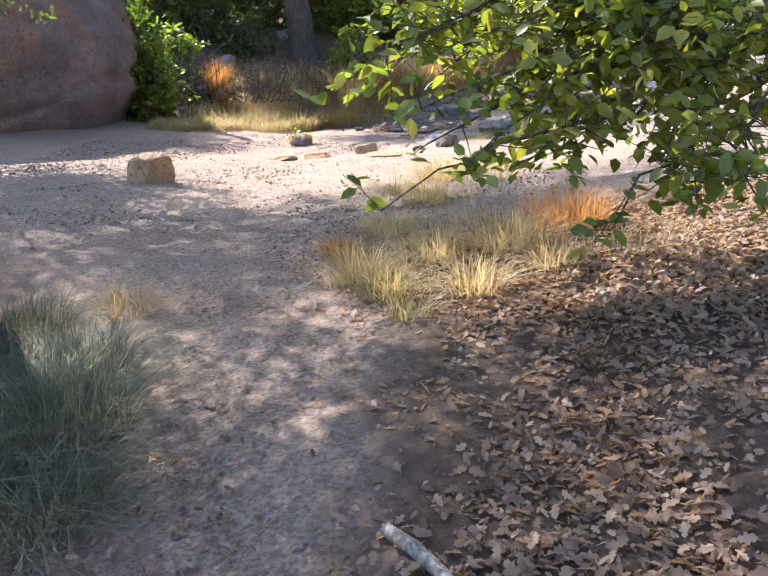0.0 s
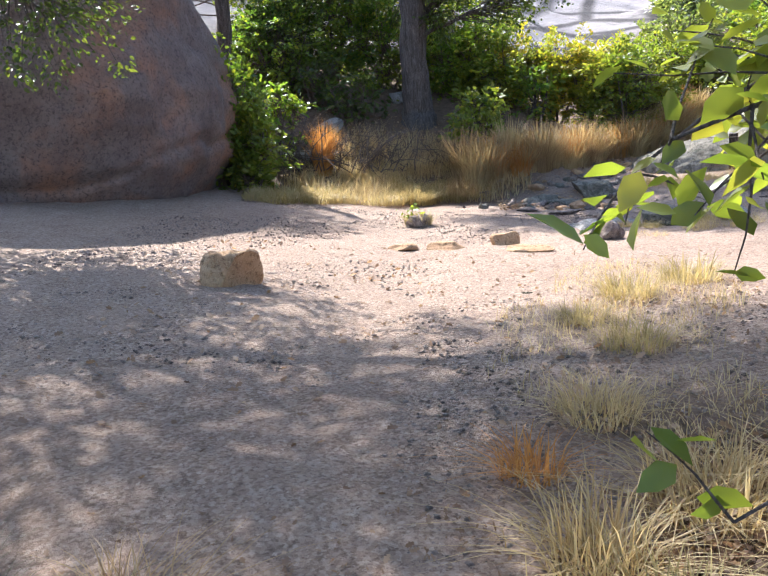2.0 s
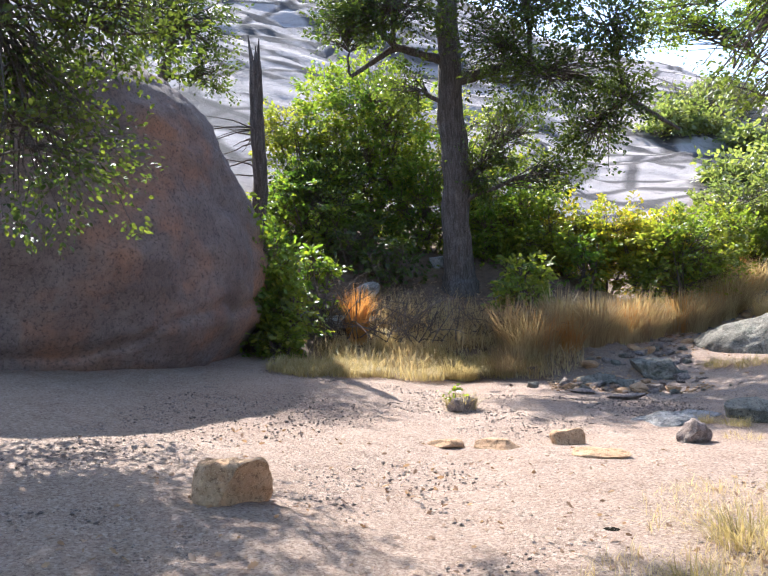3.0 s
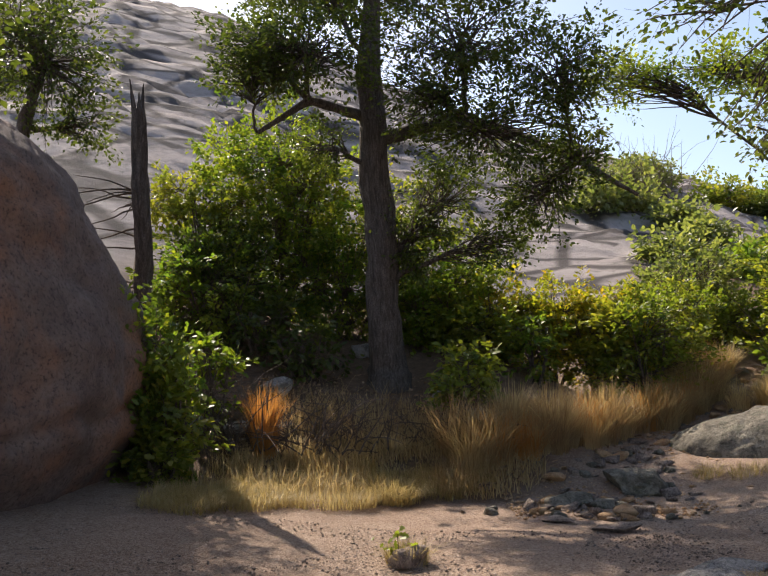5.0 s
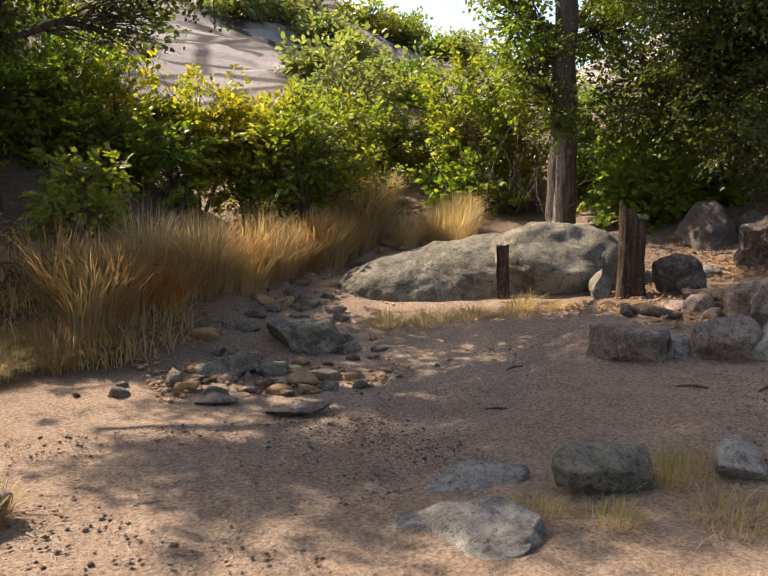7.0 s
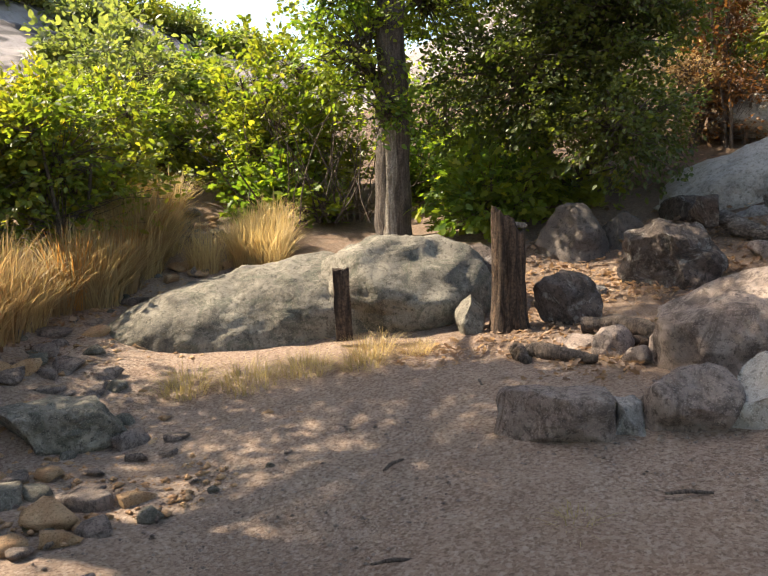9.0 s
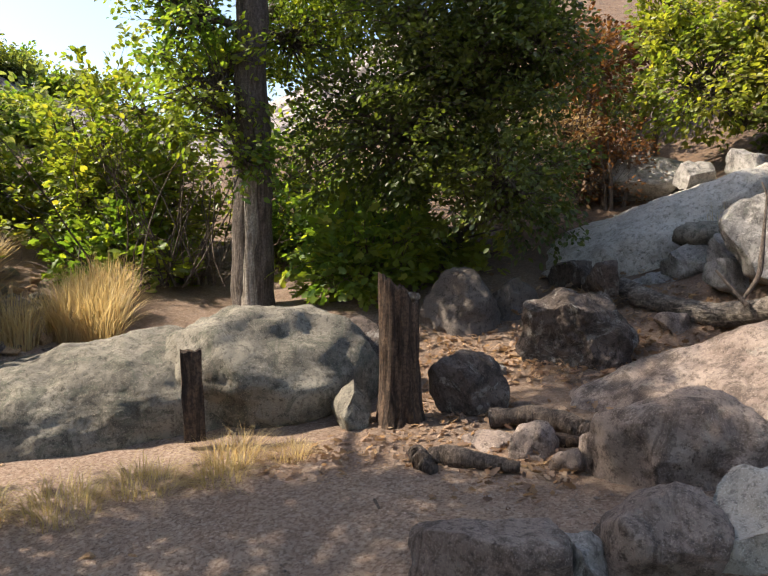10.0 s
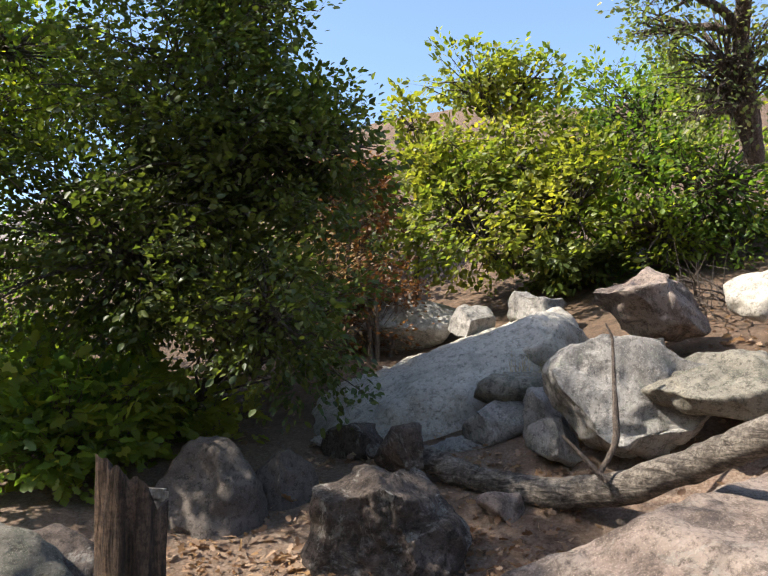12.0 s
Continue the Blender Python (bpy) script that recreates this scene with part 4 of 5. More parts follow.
    tree("oak_tree", "olive-green scrub oak on the rocky slope", "tree",
         [[(12.61, 14.56, 3.53) + (0.06,), (12.45, 14.67, 4.32) + (0.03,)]],
         [((12.46, 15.03, 4.66), (1.1, 1.0, 1.0)), ((12.04, 14.31, 4.29), (1.0, 0.9, 0.8)), ((12.91, 15.23, 5.56), (0.9, 0.8, 0.5)), ((12.93, 14.49, 5.52), (1.0, 0.8, 0.5)), ((11.96, 15.06, 3.74), (0.9, 0.7, 0.4))],
         520, 15, 0.085, M_LEAF, M_BARK, 214, 0.16)
    tree("juniper_tree", "tangled grey-brown tree with bare hanging twigs", "tree",
         [[(10.45, 14.08, 4.00) + (0.1,), (9.90, 14.15, 5.03) + (0.07,), (8.81, 14.02, 5.59) + (0.04,)]],
         [((9.99, 14.28, 4.83), (0.6, 0.6, 0.7)), ((9.39, 14.67, 5.35), (0.35, 0.4, 0.3)), ((9.87, 14.83, 5.14), (0.35, 0.3, 0.25))],
         170, 9, 0.06, M_LEAFGREY, M_TWIG, 215, 0.14, twig=0.012, limb=0.05)
    juniper = bpy.data.objects["juniper_tree"]
    rng, o = np.random.default_rng(17), np.array(juniper.location)
    bough = bend((8.81, 14.02, 5.59), (7.8, 15.5, 5.35), 10, 0.05, rng)
    hang = [tube(bough - o, np.linspace(0.035, 0.01, 10), 6)]
    for _ in range(16):
        a = bough[rng.integers(3, 10)]
        p = bend(a, a + (rng.normal() * 0.12, rng.normal() * 0.12, -rng.uniform(0.3, 0.85)), 8, 0.0, rng)
        hang.append(tube(p - o, np.linspace(0.009, 0.003, 8), 4))
        for _ in range(3):
            q = p[rng.integers(3, 8)]
            hang.append(tube(bend(q, q + rng.normal(size=3) * 0.09 - (0, 0, 0.08), 4, 0, rng) - o, np.linspace(0.005, 0.002, 4), 3))
    part("hanging_twigs", *join(hang), M_TWIG, juniper, "bare dark twigs hanging from a bough")
    shrub("russet-leaved bush beneath oaks", (11.28, 18.48, 4.23), (0.55, 0.5, 0.6), 120, 12, 0.09, M_LEAFRED, 216)
    # thicket below the dome
    shrub("tall green oak thicket below the dome", (-3.76, 23.57, 5.36), (2.1, 1.5, 2.5), 620, 15, 0.12, M_LEAF, 220)
    shrub("dark oak thicket below the dome", (-4.53, 22.72, 3.95), (1.4, 1.0, 1.1), 300, 14, 0.11, M_LEAFDARK, 221)
    shrub("yellow-green oak thicket below the dome", (-5.20, 23.55, 5.53), (1.2, 1.0, 1.0), 240, 14, 0.12, M_LEAFLIGHT, 222)
    shrub("green oak thicket behind the tall oak", (-0.31, 24.00, 3.92), (1.5, 1.1, 1.3), 340, 14, 0.11, M_LEAFLIGHT, 223)
    shrub("yellowing bush above golden grass", (1.77, 22.56, 2.90), (1.4, 0.8, 0.75), 330, 14, 0.1, M_LEAFYELLOW, 224)
    shrub("green and yellow bush above golden grass", (3.62, 22.55, 2.64), (1.3, 0.8, 0.85), 330, 14, 0.1, M_LEAFLIGHT, 225)
    shrub("green bush beside the trail", (4.04, 23.94, 2.54), (1.0, 0.9, 0.9), 260, 14, 0.1, M_LEAFLIGHT, 226)
    shrub("dull green bush beside the trail", (5.42, 25.70, 3.66), (1.5, 1.2, 1.2), 260, 14, 0.13, M_LEAFGREY, 227)
    shrub("dark leafy bush beside the great boulder", (-4.69, 17.60, 2.04), (0.75, 0.8, 1.15), 230, 13, 0.1, M_LEAF, 228, True)
    shrub("leafy sprouts beside the great boulder", (-4.30, 17.40, 1.53), (0.6, 0.5, 0.6), 130, 11, 0.1, M_LEAFLIGHT, 229, True)
    shrub("low oak sprouts at the foot of the tall oak", (-0.05, 20.19, 2.01), (0.5, 0.4, 0.4), 70, 9, 0.11, M_LEAFLIGHT, 230, True)
    for k, (c, q, m) in enumerate((((-4.67, 21.84, 3.64), (1.3, 1.0, 1.1), M_LEAF), ((-3.56, 23.43, 4.82), (1.6, 1.2, 1.8), M_LEAFLIGHT), ((-0.67, 22.83, 3.15), (1.2, 1.0, 1.1), M_LEAF), ((0.51, 22.41, 2.86), (1.1, 0.9, 0.9), M_LEAFLIGHT), ((3.2, 21.6, 2.4), (1.0, 0.8, 0.8), M_LEAFLIGHT), ((-2.2, 22.9, 3.6), (1.3, 0.9, 1.5), M_LEAF), ((-1.7, 24.2, 5.0), (1.5, 1.0, 1.6), M_LEAFLIGHT), ((2.5, 22.2, 2.6), (1.0, 0.7, 0.8), M_LEAFYELLOW), ((0.08, 23.70, 2.80), (1.1, 0.9, 0.9), M_LEAF), ((5.54, 24.66, 2.57), (1.0, 0.9, 0.8), M_LEAFLIGHT))):
        shrub("leafy oak thicket at the foot of the dome", c, q, 260, 14, 0.11, m, 240 + k, group="thicket below the dome")
    for k, (c, q, m) in enumerate((((-4.08, 19.09, 2.24), (0.5, 0.4, 0.35), M_LEAF), ((-2.89, 20.72, 2.45), (0.8, 0.6, 0.5), M_LEAFDARK), ((-3.71, 21.38, 2.93), (0.9, 0.7, 0.6), M_LEAFDARK), ((-0.23, 19.68, 1.69), (0.5, 0.4, 0.35), M_LEAFLIGHT), ((-4.21, 16.99, 0.98), (0.35, 0.3, 0.25), M_LEAFLIGHT), ((1.12, 21.46, 2.50), (0.6, 0.5, 0.45), M_LEAF))):
        shrub("low leafy oak sprouts on the shaded bank", c, q, 80, 11, 0.1, m, 280 + k, True, group="sprouts on the bank")
    # scrub on the dome, far off
    rng = np.random.default_rng(77)
    for k, (x, y, r, m) in enumerate(((10.34, 44.33, 1.3, M_LEAFGREY), (8.59, 42.67, 1.1, M_LEAFGREY), (13.49, 43.37, 1.5, M_LEAFLIGHT), (10.06, 32.38, 0.8, M_LEAFGREY), (10.31, 46.77, 1.0, M_LEAFGREY), (9.02, 36.68, 1.0, M_LEAFGREY), (15.05, 43.3, 0.8, M_LEAFGREY), (15.94, 41.8, 0.6, M_LEAF), (17.2, 42.1, 0.9, M_LEAFGREY), (9.05, 34.3, 0.9, M_LEAFGREY), (7.0, 31.6, 0.9, M_LEAFGREY), (8.82, 30.1, 0.9, M_LEAF), (7.82, 38.4, 1.2, M_LEAFGREY), (17.9, 49.0, 0.9, M_LEAF), (21.6, 49.4, 0.9, M_LEAFGREY), (6.19, 37.7, 1.0, M_LEAFGREY))):
        shrub("distant scrubby bush on the granite dome", (x, y, land(x, y) + r * 0.35), (r, r, r * 0.6), 130, 11, 0.22, m, 300 + k, spread=0.3, group="scrub on the dome")


trees()


def near_branch():
    """The leafy boughs that hang beside the path at the start."""
    g = land(2.9, 5.6) - 0.05
    rng = np.random.default_rng(91)
    thing = new("oak_tree")
    thing.location = (2.9, 5.6, g)
    o = np.array(thing.location)
    v, f = tube(np.array([(2.9, 5.6, g), (2.8, 5.5, 1.4), (2.6, 5.3, 3.0), (2.5, 5.2, 4.6)]) - o, [0.1, 0.08, 0.06, 0.03], 10, 0.15)
    part("trunk", v, f, M_BARK, thing, shade=True)
    boughs, pts = [], []
    ends = [(0.04, 4.12, 0.77), (0.31, 4.25, 1.08), (-0.05, 4.69, 1.43), (0.31, 4.77, 1.68), (0.65, 4.72, 1.78), (0.61, 4.54, 1.36), (0.89, 4.36, 1.18), (1.01, 4.45, 1.56), (1.08, 3.66, 0.69), (1.56, 3.77, 1.13), (1.65, 3.75, 1.53), (1.29, 3.99, 1.43), (0.66, 4.35, 1.62), (0.41, 5.54, 1.31), (0.50, 5.53, 1.63), (-0.05, 4.30, 1.52), (0.28, 4.18, 1.26), (0.48, 3.94, 1.01), (0.91, 3.87, 1.06), (1.43, 3.57, 0.84), (1.10, 4.15, 1.65), (0.83, 4.11, 1.28), (1.61, 3.50, 0.92), (0.42, 4.48, 1.64), (0.53, 4.75, 1.59), (0.76, 4.26, 0.94), (1.33, 3.74, 0.97)]
    for k, e in enumerate(ends):
        e = np.array(e)
        a = np.array((2.65, 5.35, min(3.4, max(1.2, e[2] + 0.5))))
        p = bend(a, e, 16, 0.05, rng)
        boughs.append(tube(p - o, np.linspace(0.022, 0.004, 16), 6))
        for j in range(26 if k else 16):
            q = p[rng.integers(6, 16)]
            w = q + rng.normal(size=3) * (0.2, 0.2, 0.13)
            tw = bend(q, w, 5, 0.0, rng)
            boughs.append(tube(tw - o, np.linspace(0.004, 0.0015, 5), 4))
            pts.append(tw[rng.integers(1, 5, 6)] + rng.normal(size=(6, 3)) * 0.03)
    part("branchwork", *join(boughs), M_TWIG, thing)
    part("crown", *leaves(np.concatenate(pts) - o, 0.092, rng, False, 0.3), M_LEAFLIGHT, thing, "bright green backlit leaves")
    hi, ways, _, _ = crown_points([((2.3, 5.4, 4.4), (1.7, 1.6, 0.9)), ((1.2, 6.6, 4.6), (1.3, 1.4, 0.6)), ((3.0, 4.2, 3.4), (1.3, 1.5, 0.9)), ((3.6, 6.4, 3.0), (1.2, 1.4, 1.2))], 420, 13, 0.17, rng)
    part("crown", *leaves(hi - o, 0.1, rng, heads=ways), M_LEAF, thing)
    tagged(thing, "young oak with bright backlit leaves drooping beside the path", "tree")


near_branch()


# ---- grass ----
def blades(places, length, width, rng, lean=0.5, out=None):
    """Curved tapering blades at places (n, 3)."""
    n = len(places)
    az = rng.uniform(0, 2 * np.pi, n)
    d = np.stack([np.cos(az), np.sin(az), np.zeros(n)], 1)
    if out is not None:
        d = d * 0.6 + out
        d /= np.linalg.norm(d, axis=1, keepdims=True) + 1e-6
    s = np.stack([-d[:, 1], d[:, 0], np.zeros(n)], 1)
    ln = length * rng.uniform(0.55, 1.15, n)
    le = lean * rng.uniform(0.1, 1.7, n)
    d = d + np.stack([rng.normal(size=n), rng.normal(size=n), np.zeros(n)], 1) * 0.35
    v = []
    for t, w in ((0, 1), (0.4, 0.85), (0.75, 0.55), (1.0, 0.0)):
        p = places + d * (ln * le * t**1.8)[:, None] + np.array([0, 0, 1.0]) * (ln * (t - 0.42 * np.minimum(le, 1.2) * t**2.4))[:, None]
        if w:
            v += [p - s * width * w / 2, p + s * width * w / 2]
        else:
            v.append(p)
    v = np.stack(v, 1).reshape(-1, 3)
    f = np.array([(0, 1, 3), (0, 3, 2), (2, 3, 5), (2, 5, 4), (4, 5, 6)])[None] + (np.arange(n) * 7)[:, None, None]
    return v, f.reshape(-1, 3)


def tussock(label, x, y, radius, height, n, material, seed, lean=0.55, width=0.006, group=""):
    rng = np.random.default_rng(seed)
    a, r = rng.uniform(0, 2 * np.pi, n), radius * np.sqrt(rng.uniform(0, 1, n)) * 0.75
    p = np.stack([x + r * np.cos(a), y + r * np.sin(a)], 1)
    z = heights(p[:, 0], p[:, 1]) - 0.02
    out = np.stack([np.cos(a), np.sin(a), np.zeros(n)], 1) * (r / radius)[:, None] * 1.4
    base = np.array((x, y, land(x, y)))
    v, f = blades(np.column_stack([p, z]) - base, height, width, rng, lean, out)
    ob = new("grass_tussock", mesh_of("grass_tussock", v, f, material))
    ob.location = base
    return tagged(ob, label, "grass", group)


def sward(label, spots, n, length, width, material, seed, lean=0.6):
    """Loose grass over round patches (x, y, rx, ry)."""
    rng = np.random.default_rng(seed)
    area = np.array([s[2] * s[3] for s in spots])
    pts = []
    for (x, y, rx, ry), w in zip(spots, area / area.sum()):
        k = int(n * w)
        a, r = rng.uniform(0, 2 * np.pi, k), np.sqrt(rng.uniform(0, 1, k))
        q = np.stack([x + rx * r * np.cos(a), y + ry * r * np.sin(a), np.zeros(k)], 1)
        keep = fbm(q * 2.3, 3, seed) > rng.uniform(-0.7, 0.35, k)
        pts.append(q[keep])
    p = np.concatenate(pts)
    p[:, 2] = heights(p[:, 0], p[:, 1]) - 0.01
    v, f = blades(p, length, width, rng, lean)
    return tagged(new("grass", mesh_of("grass", v, f, material)), label, "grass", kind="stuff")


def grasses():
    g = "tussocks beside the path"
    for k, (x, y, r, h, n, m) in enumerate(((-1.62, 3.5, 0.4, 0.42, 900, M_GREENG), (-1.95, 4.25, 0.35, 0.34, 650, M_GREENG), (-1.75, 2.75, 0.45, 0.38, 900, M_GREENG), (-2.3, 3.3, 0.45, 0.45, 800, M_GREENG), (-1.45, 4.55, 0.22, 0.32, 280, M_BROWNG), (-2.75, 4.7, 0.3, 0.3, 420, M_GREENG), (-1.5, 2.1, 0.35, 0.25, 480, M_GREENG), (-2.3, 2.3, 0.45, 0.4, 700, M_GREENG), (-1.3, 3.05, 0.35, 0.4, 700, M_GREENG), (-1.42, 3.75, 0.3, 0.42, 600, M_GREENG), (-1.2, 2.45, 0.3, 0.34, 500, M_GREENG))):
        tussock("grey-green grass tussock in shade beside the path", x, y, r, h * (0.62 + 0.34 * (k % 3) / 2), int(n * 1.0), m, 400 + k, 1.15 + 0.15 * (k % 4), 0.005, group=g)
    for k, (x, y, r, h, n, m) in enumerate(((-0.1, 4.9, 0.2, 0.32, 260, M_GOLD), (0.05, 4.5, 0.18, 0.3, 200, M_OLIVE), (0.15, 4.1, 0.14, 0.22, 110, M_OLIVE), (0.55, 4.45, 0.18, 0.3, 240, M_GOLD), (0.35, 5.3, 0.3, 0.3, 380, M_GOLD), (0.9, 5.4, 0.35, 0.32, 420, M_GOLD), (1.4, 5.7, 0.35, 0.36, 420, M_ORANGE), (-0.25, 5.6, 0.16, 0.2, 150, M_ORANGE), (0.1, 6.2, 0.25, 0.22, 240, M_GOLD), (1.05, 4.75, 0.16, 0.26, 160, M_GOLD), (0.5, 7.4, 0.28, 0.22, 240, M_OLIVE), (0.75, 8.8, 0.3, 0.26, 300, M_OLIVE), (1.3, 9.2, 0.3, 0.28, 300, M_OLIVE), (0.3, 8.0, 0.22, 0.2, 180, M_OLIVE))):
        tussock("golden dry grass tussock at the path's edge", x, y, r, h, int(n * 1.1), m, 430 + k, 0.9, 0.0065, group=g)
    # tuft out in the gravel
    tussock("green tuft growing around a low dark stone", -1.12, 14.05, 0.24, 0.26, 420, M_OLIVE, 460, 0.6)
    rock("low dark stone with a grass tuft", on(-1.08, 13.98, 0.05), (0.42, 0.3, 0.24), 0, 461, M_PINK, 3)
    rng = np.random.default_rng(462)
    seedling = new("oak_seedling")
    seedling.location = (-1.2, 14.05, land(-1.2, 14.05))
    part("stem", *tube(np.array([(0, 0, -0.02), (0.01, 0, 0.12), (0, 0.01, 0.26)]), [0.006, 0.005, 0.002], 6), M_TWIG, seedling)
    for _ in range(30):
        h = rng.uniform(0.08, 0.27)
        part("leaf", *leaves(np.array([(0, 0, h)]) + rng.normal(size=(1, 3)) * (0.07, 0.06, 0.01), 0.08, rng, True), M_LEAFLIGHT, seedling)
    tagged(seedling, "small green oak seedling growing in the gravel", "seedling")

    # fringe at the back of the clearing
    g = "grass fringe at the back of the clearing"
    tussock("upright rust-orange bunchgrass on the bank", -3.15, 18.4, 0.22, 0.95, 600, M_ORANGE, 470, 0.25, 0.012, g)
    tussock("rounded olive grass tussock", -1.35, 17.4, 0.42, 0.42, 700, M_OLIVE, 471, 0.9, 0.007, g)
    tussock("rounded olive grass tussock", -0.5, 17.9, 0.38, 0.42, 600, M_BROWNG, 472, 0.9, 0.007, g)
    for k in range(46):
        u = k / 45
        x = -0.5 + 5.0 * u
        y = float(np.interp(x, [-0.5, 0.1, 1.2, 2.4, 3.7, 4.8], [18.1, 18.3, 18.9, 19.8, 20.75, 22.0])) + abs(rng.normal()) * 0.45
        x += rng.normal() * 0.15
        m = (M_BROWNG, M_GOLD, M_ORANGE, M_BROWNG, M_GOLD, M_GOLD, M_BROWNG)[k % 7]
        tussock("tall dry brown bunchgrass beside the trail", x, y, 0.26, 0.6 + 0.45 * rng.uniform(), 300, m, 480 + k, 0.5, 0.012, g)
    for k in range(12):
        x, y = 3.2 + 1.9 * k / 11 + rng.normal() * 0.2, 21.2 + 2.6 * k / 11 + rng.normal() * 0.3
        tussock("tall golden bunchgrass beside the trail", x, y, 0.3, 0.75, 380, (M_GOLD, M_ORANGE, M_GOLD)[k % 3], 520 + k, 0.4, 0.012, g)
    for k in range(9):
        x, y = 4.75 + 0.9 * k / 8 + rng.normal() * 0.12, 20.5 + 0.5 * k / 8 + rng.normal() * 0.2
        tussock("golden bunchgrass before leafy bushes", x, y, 0.24, 0.62, 340, M_GOLD, 540 + k, 0.45, 0.008, g)
    sward("yellow-green grass fringe on the bank", [(-3.3, 16.5, 0.8, 0.9), (-2.5, 17.0, 1.0, 0.8), (-1.4, 17.7, 1.0, 0.5), (-3.6, 15.7, 0.45, 0.5), (-2.6, 18.0, 1.2, 0.6), (-0.5, 18.0, 0.6, 0.4)], 17000, 0.24, 0.008, M_OLIVE, 560, 1.0)
    sward("dry tan grass along the bank", [(-3.0, 17.6, 1.6, 0.9), (-1.0, 18.2, 1.8, 0.8), (-1.2, 19.2, 2.2, 0.8)], 9000, 0.4, 0.01, M_GOLD, 561, 0.7)
    sward("brown tangled weeds at the foot of the tall oak", [(-1.9, 19.4, 1.4, 0.7), (-0.4, 19.4, 1.2, 0.6)], 1800, 0.55, 0.009, M_BROWNG, 562, 0.6)
    # near the whale-backed rock
    for k, (x, y, r, h, m) in enumerate(((3.3, 17.7, 0.35, 0.34, M_OLIVE), (3.75, 17.55, 0.3, 0.3, M_OLIVE), (4.3, 17.4, 0.28, 0.36, M_GOLD), (4.05, 17.2, 0.25, 0.26, M_OLIVE), (2.9, 18.0, 0.3, 0.3, M_OLIVE), (4.55, 17.1, 0.2, 0.2, M_GOLD))):
        tussock("yellow-green grass tuft at the rock's foot", x, y, r * 0.9, h * 0.75, 300, m, 570 + k, 0.95, 0.005)
    for k, (x, y, r, h) in enumerate(((2.45, 13.05, 0.3, 0.3), (2.3, 12.5, 0.35, 0.22), (1.75, 12.75, 0.25, 0.2), (1.5, 13.0, 0.2, 0.18), (2.7, 12.3, 0.35, 0.24), (1.6, 12.0, 0.3, 0.14))):
        tussock("yellow grass tuft among rocks", x, y, r * 0.8, h * 0.85, 260, M_GOLD if k % 2 else M_OLIVE, 580 + k, 0.8, 0.005)
    tussock("small green weed in bare soil", 3.1, 14.35, 0.12, 0.12, 60, M_OLIVE, 590, 0.9)
    sward("thin dry grass along the path's edge", [(0.3, 7.2, 0.7, 1.6), (0.9, 9.0, 0.7, 1.2), (0.3, 5.0, 0.7, 0.7), (1.2, 5.2, 0.9, 0.5)], 5200, 0.13, 0.005, M_GOLD, 591, 0.9)
    sward("dry grass on the slope", [((9.48, 16.09, 2.40)[0], (9.48, 16.09, 2.40)[1], 0.25, 0.25)], 260, 0.45, 0.007, M_GOLD, 592, 0.3)
    # russet brush up the slope
    shrub("dry russet brush under oaks", (10.94, 18.59, 3.51), (0.6, 0.5, 0.3), 120, 14, 0.06, M_BROWNG, 593)
    shrub("dry russet brush under oaks", (11.03, 17.97, 3.20), (0.5, 0.4, 0.22), 90, 14, 0.06, M_LEAFRED, 594)


grasses()


# ---- dead wood ----
def wood_piece(name, label, category, points, radii, material, seed, sides=12, rough=0.2):
    rng = np.random.default_rng(seed)
    pts = np.array(points, float)
    if category == "root":
        pts[:, 2] = heights(pts[:, 0], pts[:, 1]) + 0.02 + 0.9 * np.array(radii)
        radii = [1.15 * q for q in radii]
    t = np.linspace(0, len(pts) - 1, 6 * len(pts))
    p = np.stack([np.interp(t, np.arange(len(pts)), pts[:, i]) for i in range(3)], 1)
    for _ in range(3):
        p[1:-1] = (p[:-2] + 2 * p[1:-1] + p[2:]) / 4
    p[1:-1] += rng.normal(size=(len(p) - 2, 3)) * 0.05 * max(radii)
    r = np.interp(t, np.arange(len(pts)), radii)
    v, f = tube(p - pts[0], r, sides, rough, seed)
    q = list(map(tuple, f))
    for start, c in ((0, 0), (len(v) - sides, len(p) - 1)):
        mid = len(v)
        v = np.vstack([v, p[c] - pts[0]])
        q += [(start + i, start + (i + 1) % sides, mid, mid) for i in range(sides)]
    me = bpy.data.meshes.new(name)
    me.from_pydata([tuple(w) for w in v], [], [tuple(dict.fromkeys(int(i) for i in w)) for w in q])
    me.materials.append(material)
    me.polygons.foreach_set("use_smooth", np.ones(len(me.polygons), bool))
    ob = new(name, me)
    ob.location = tuple(pts[0])
    return tagged(ob, label, category)


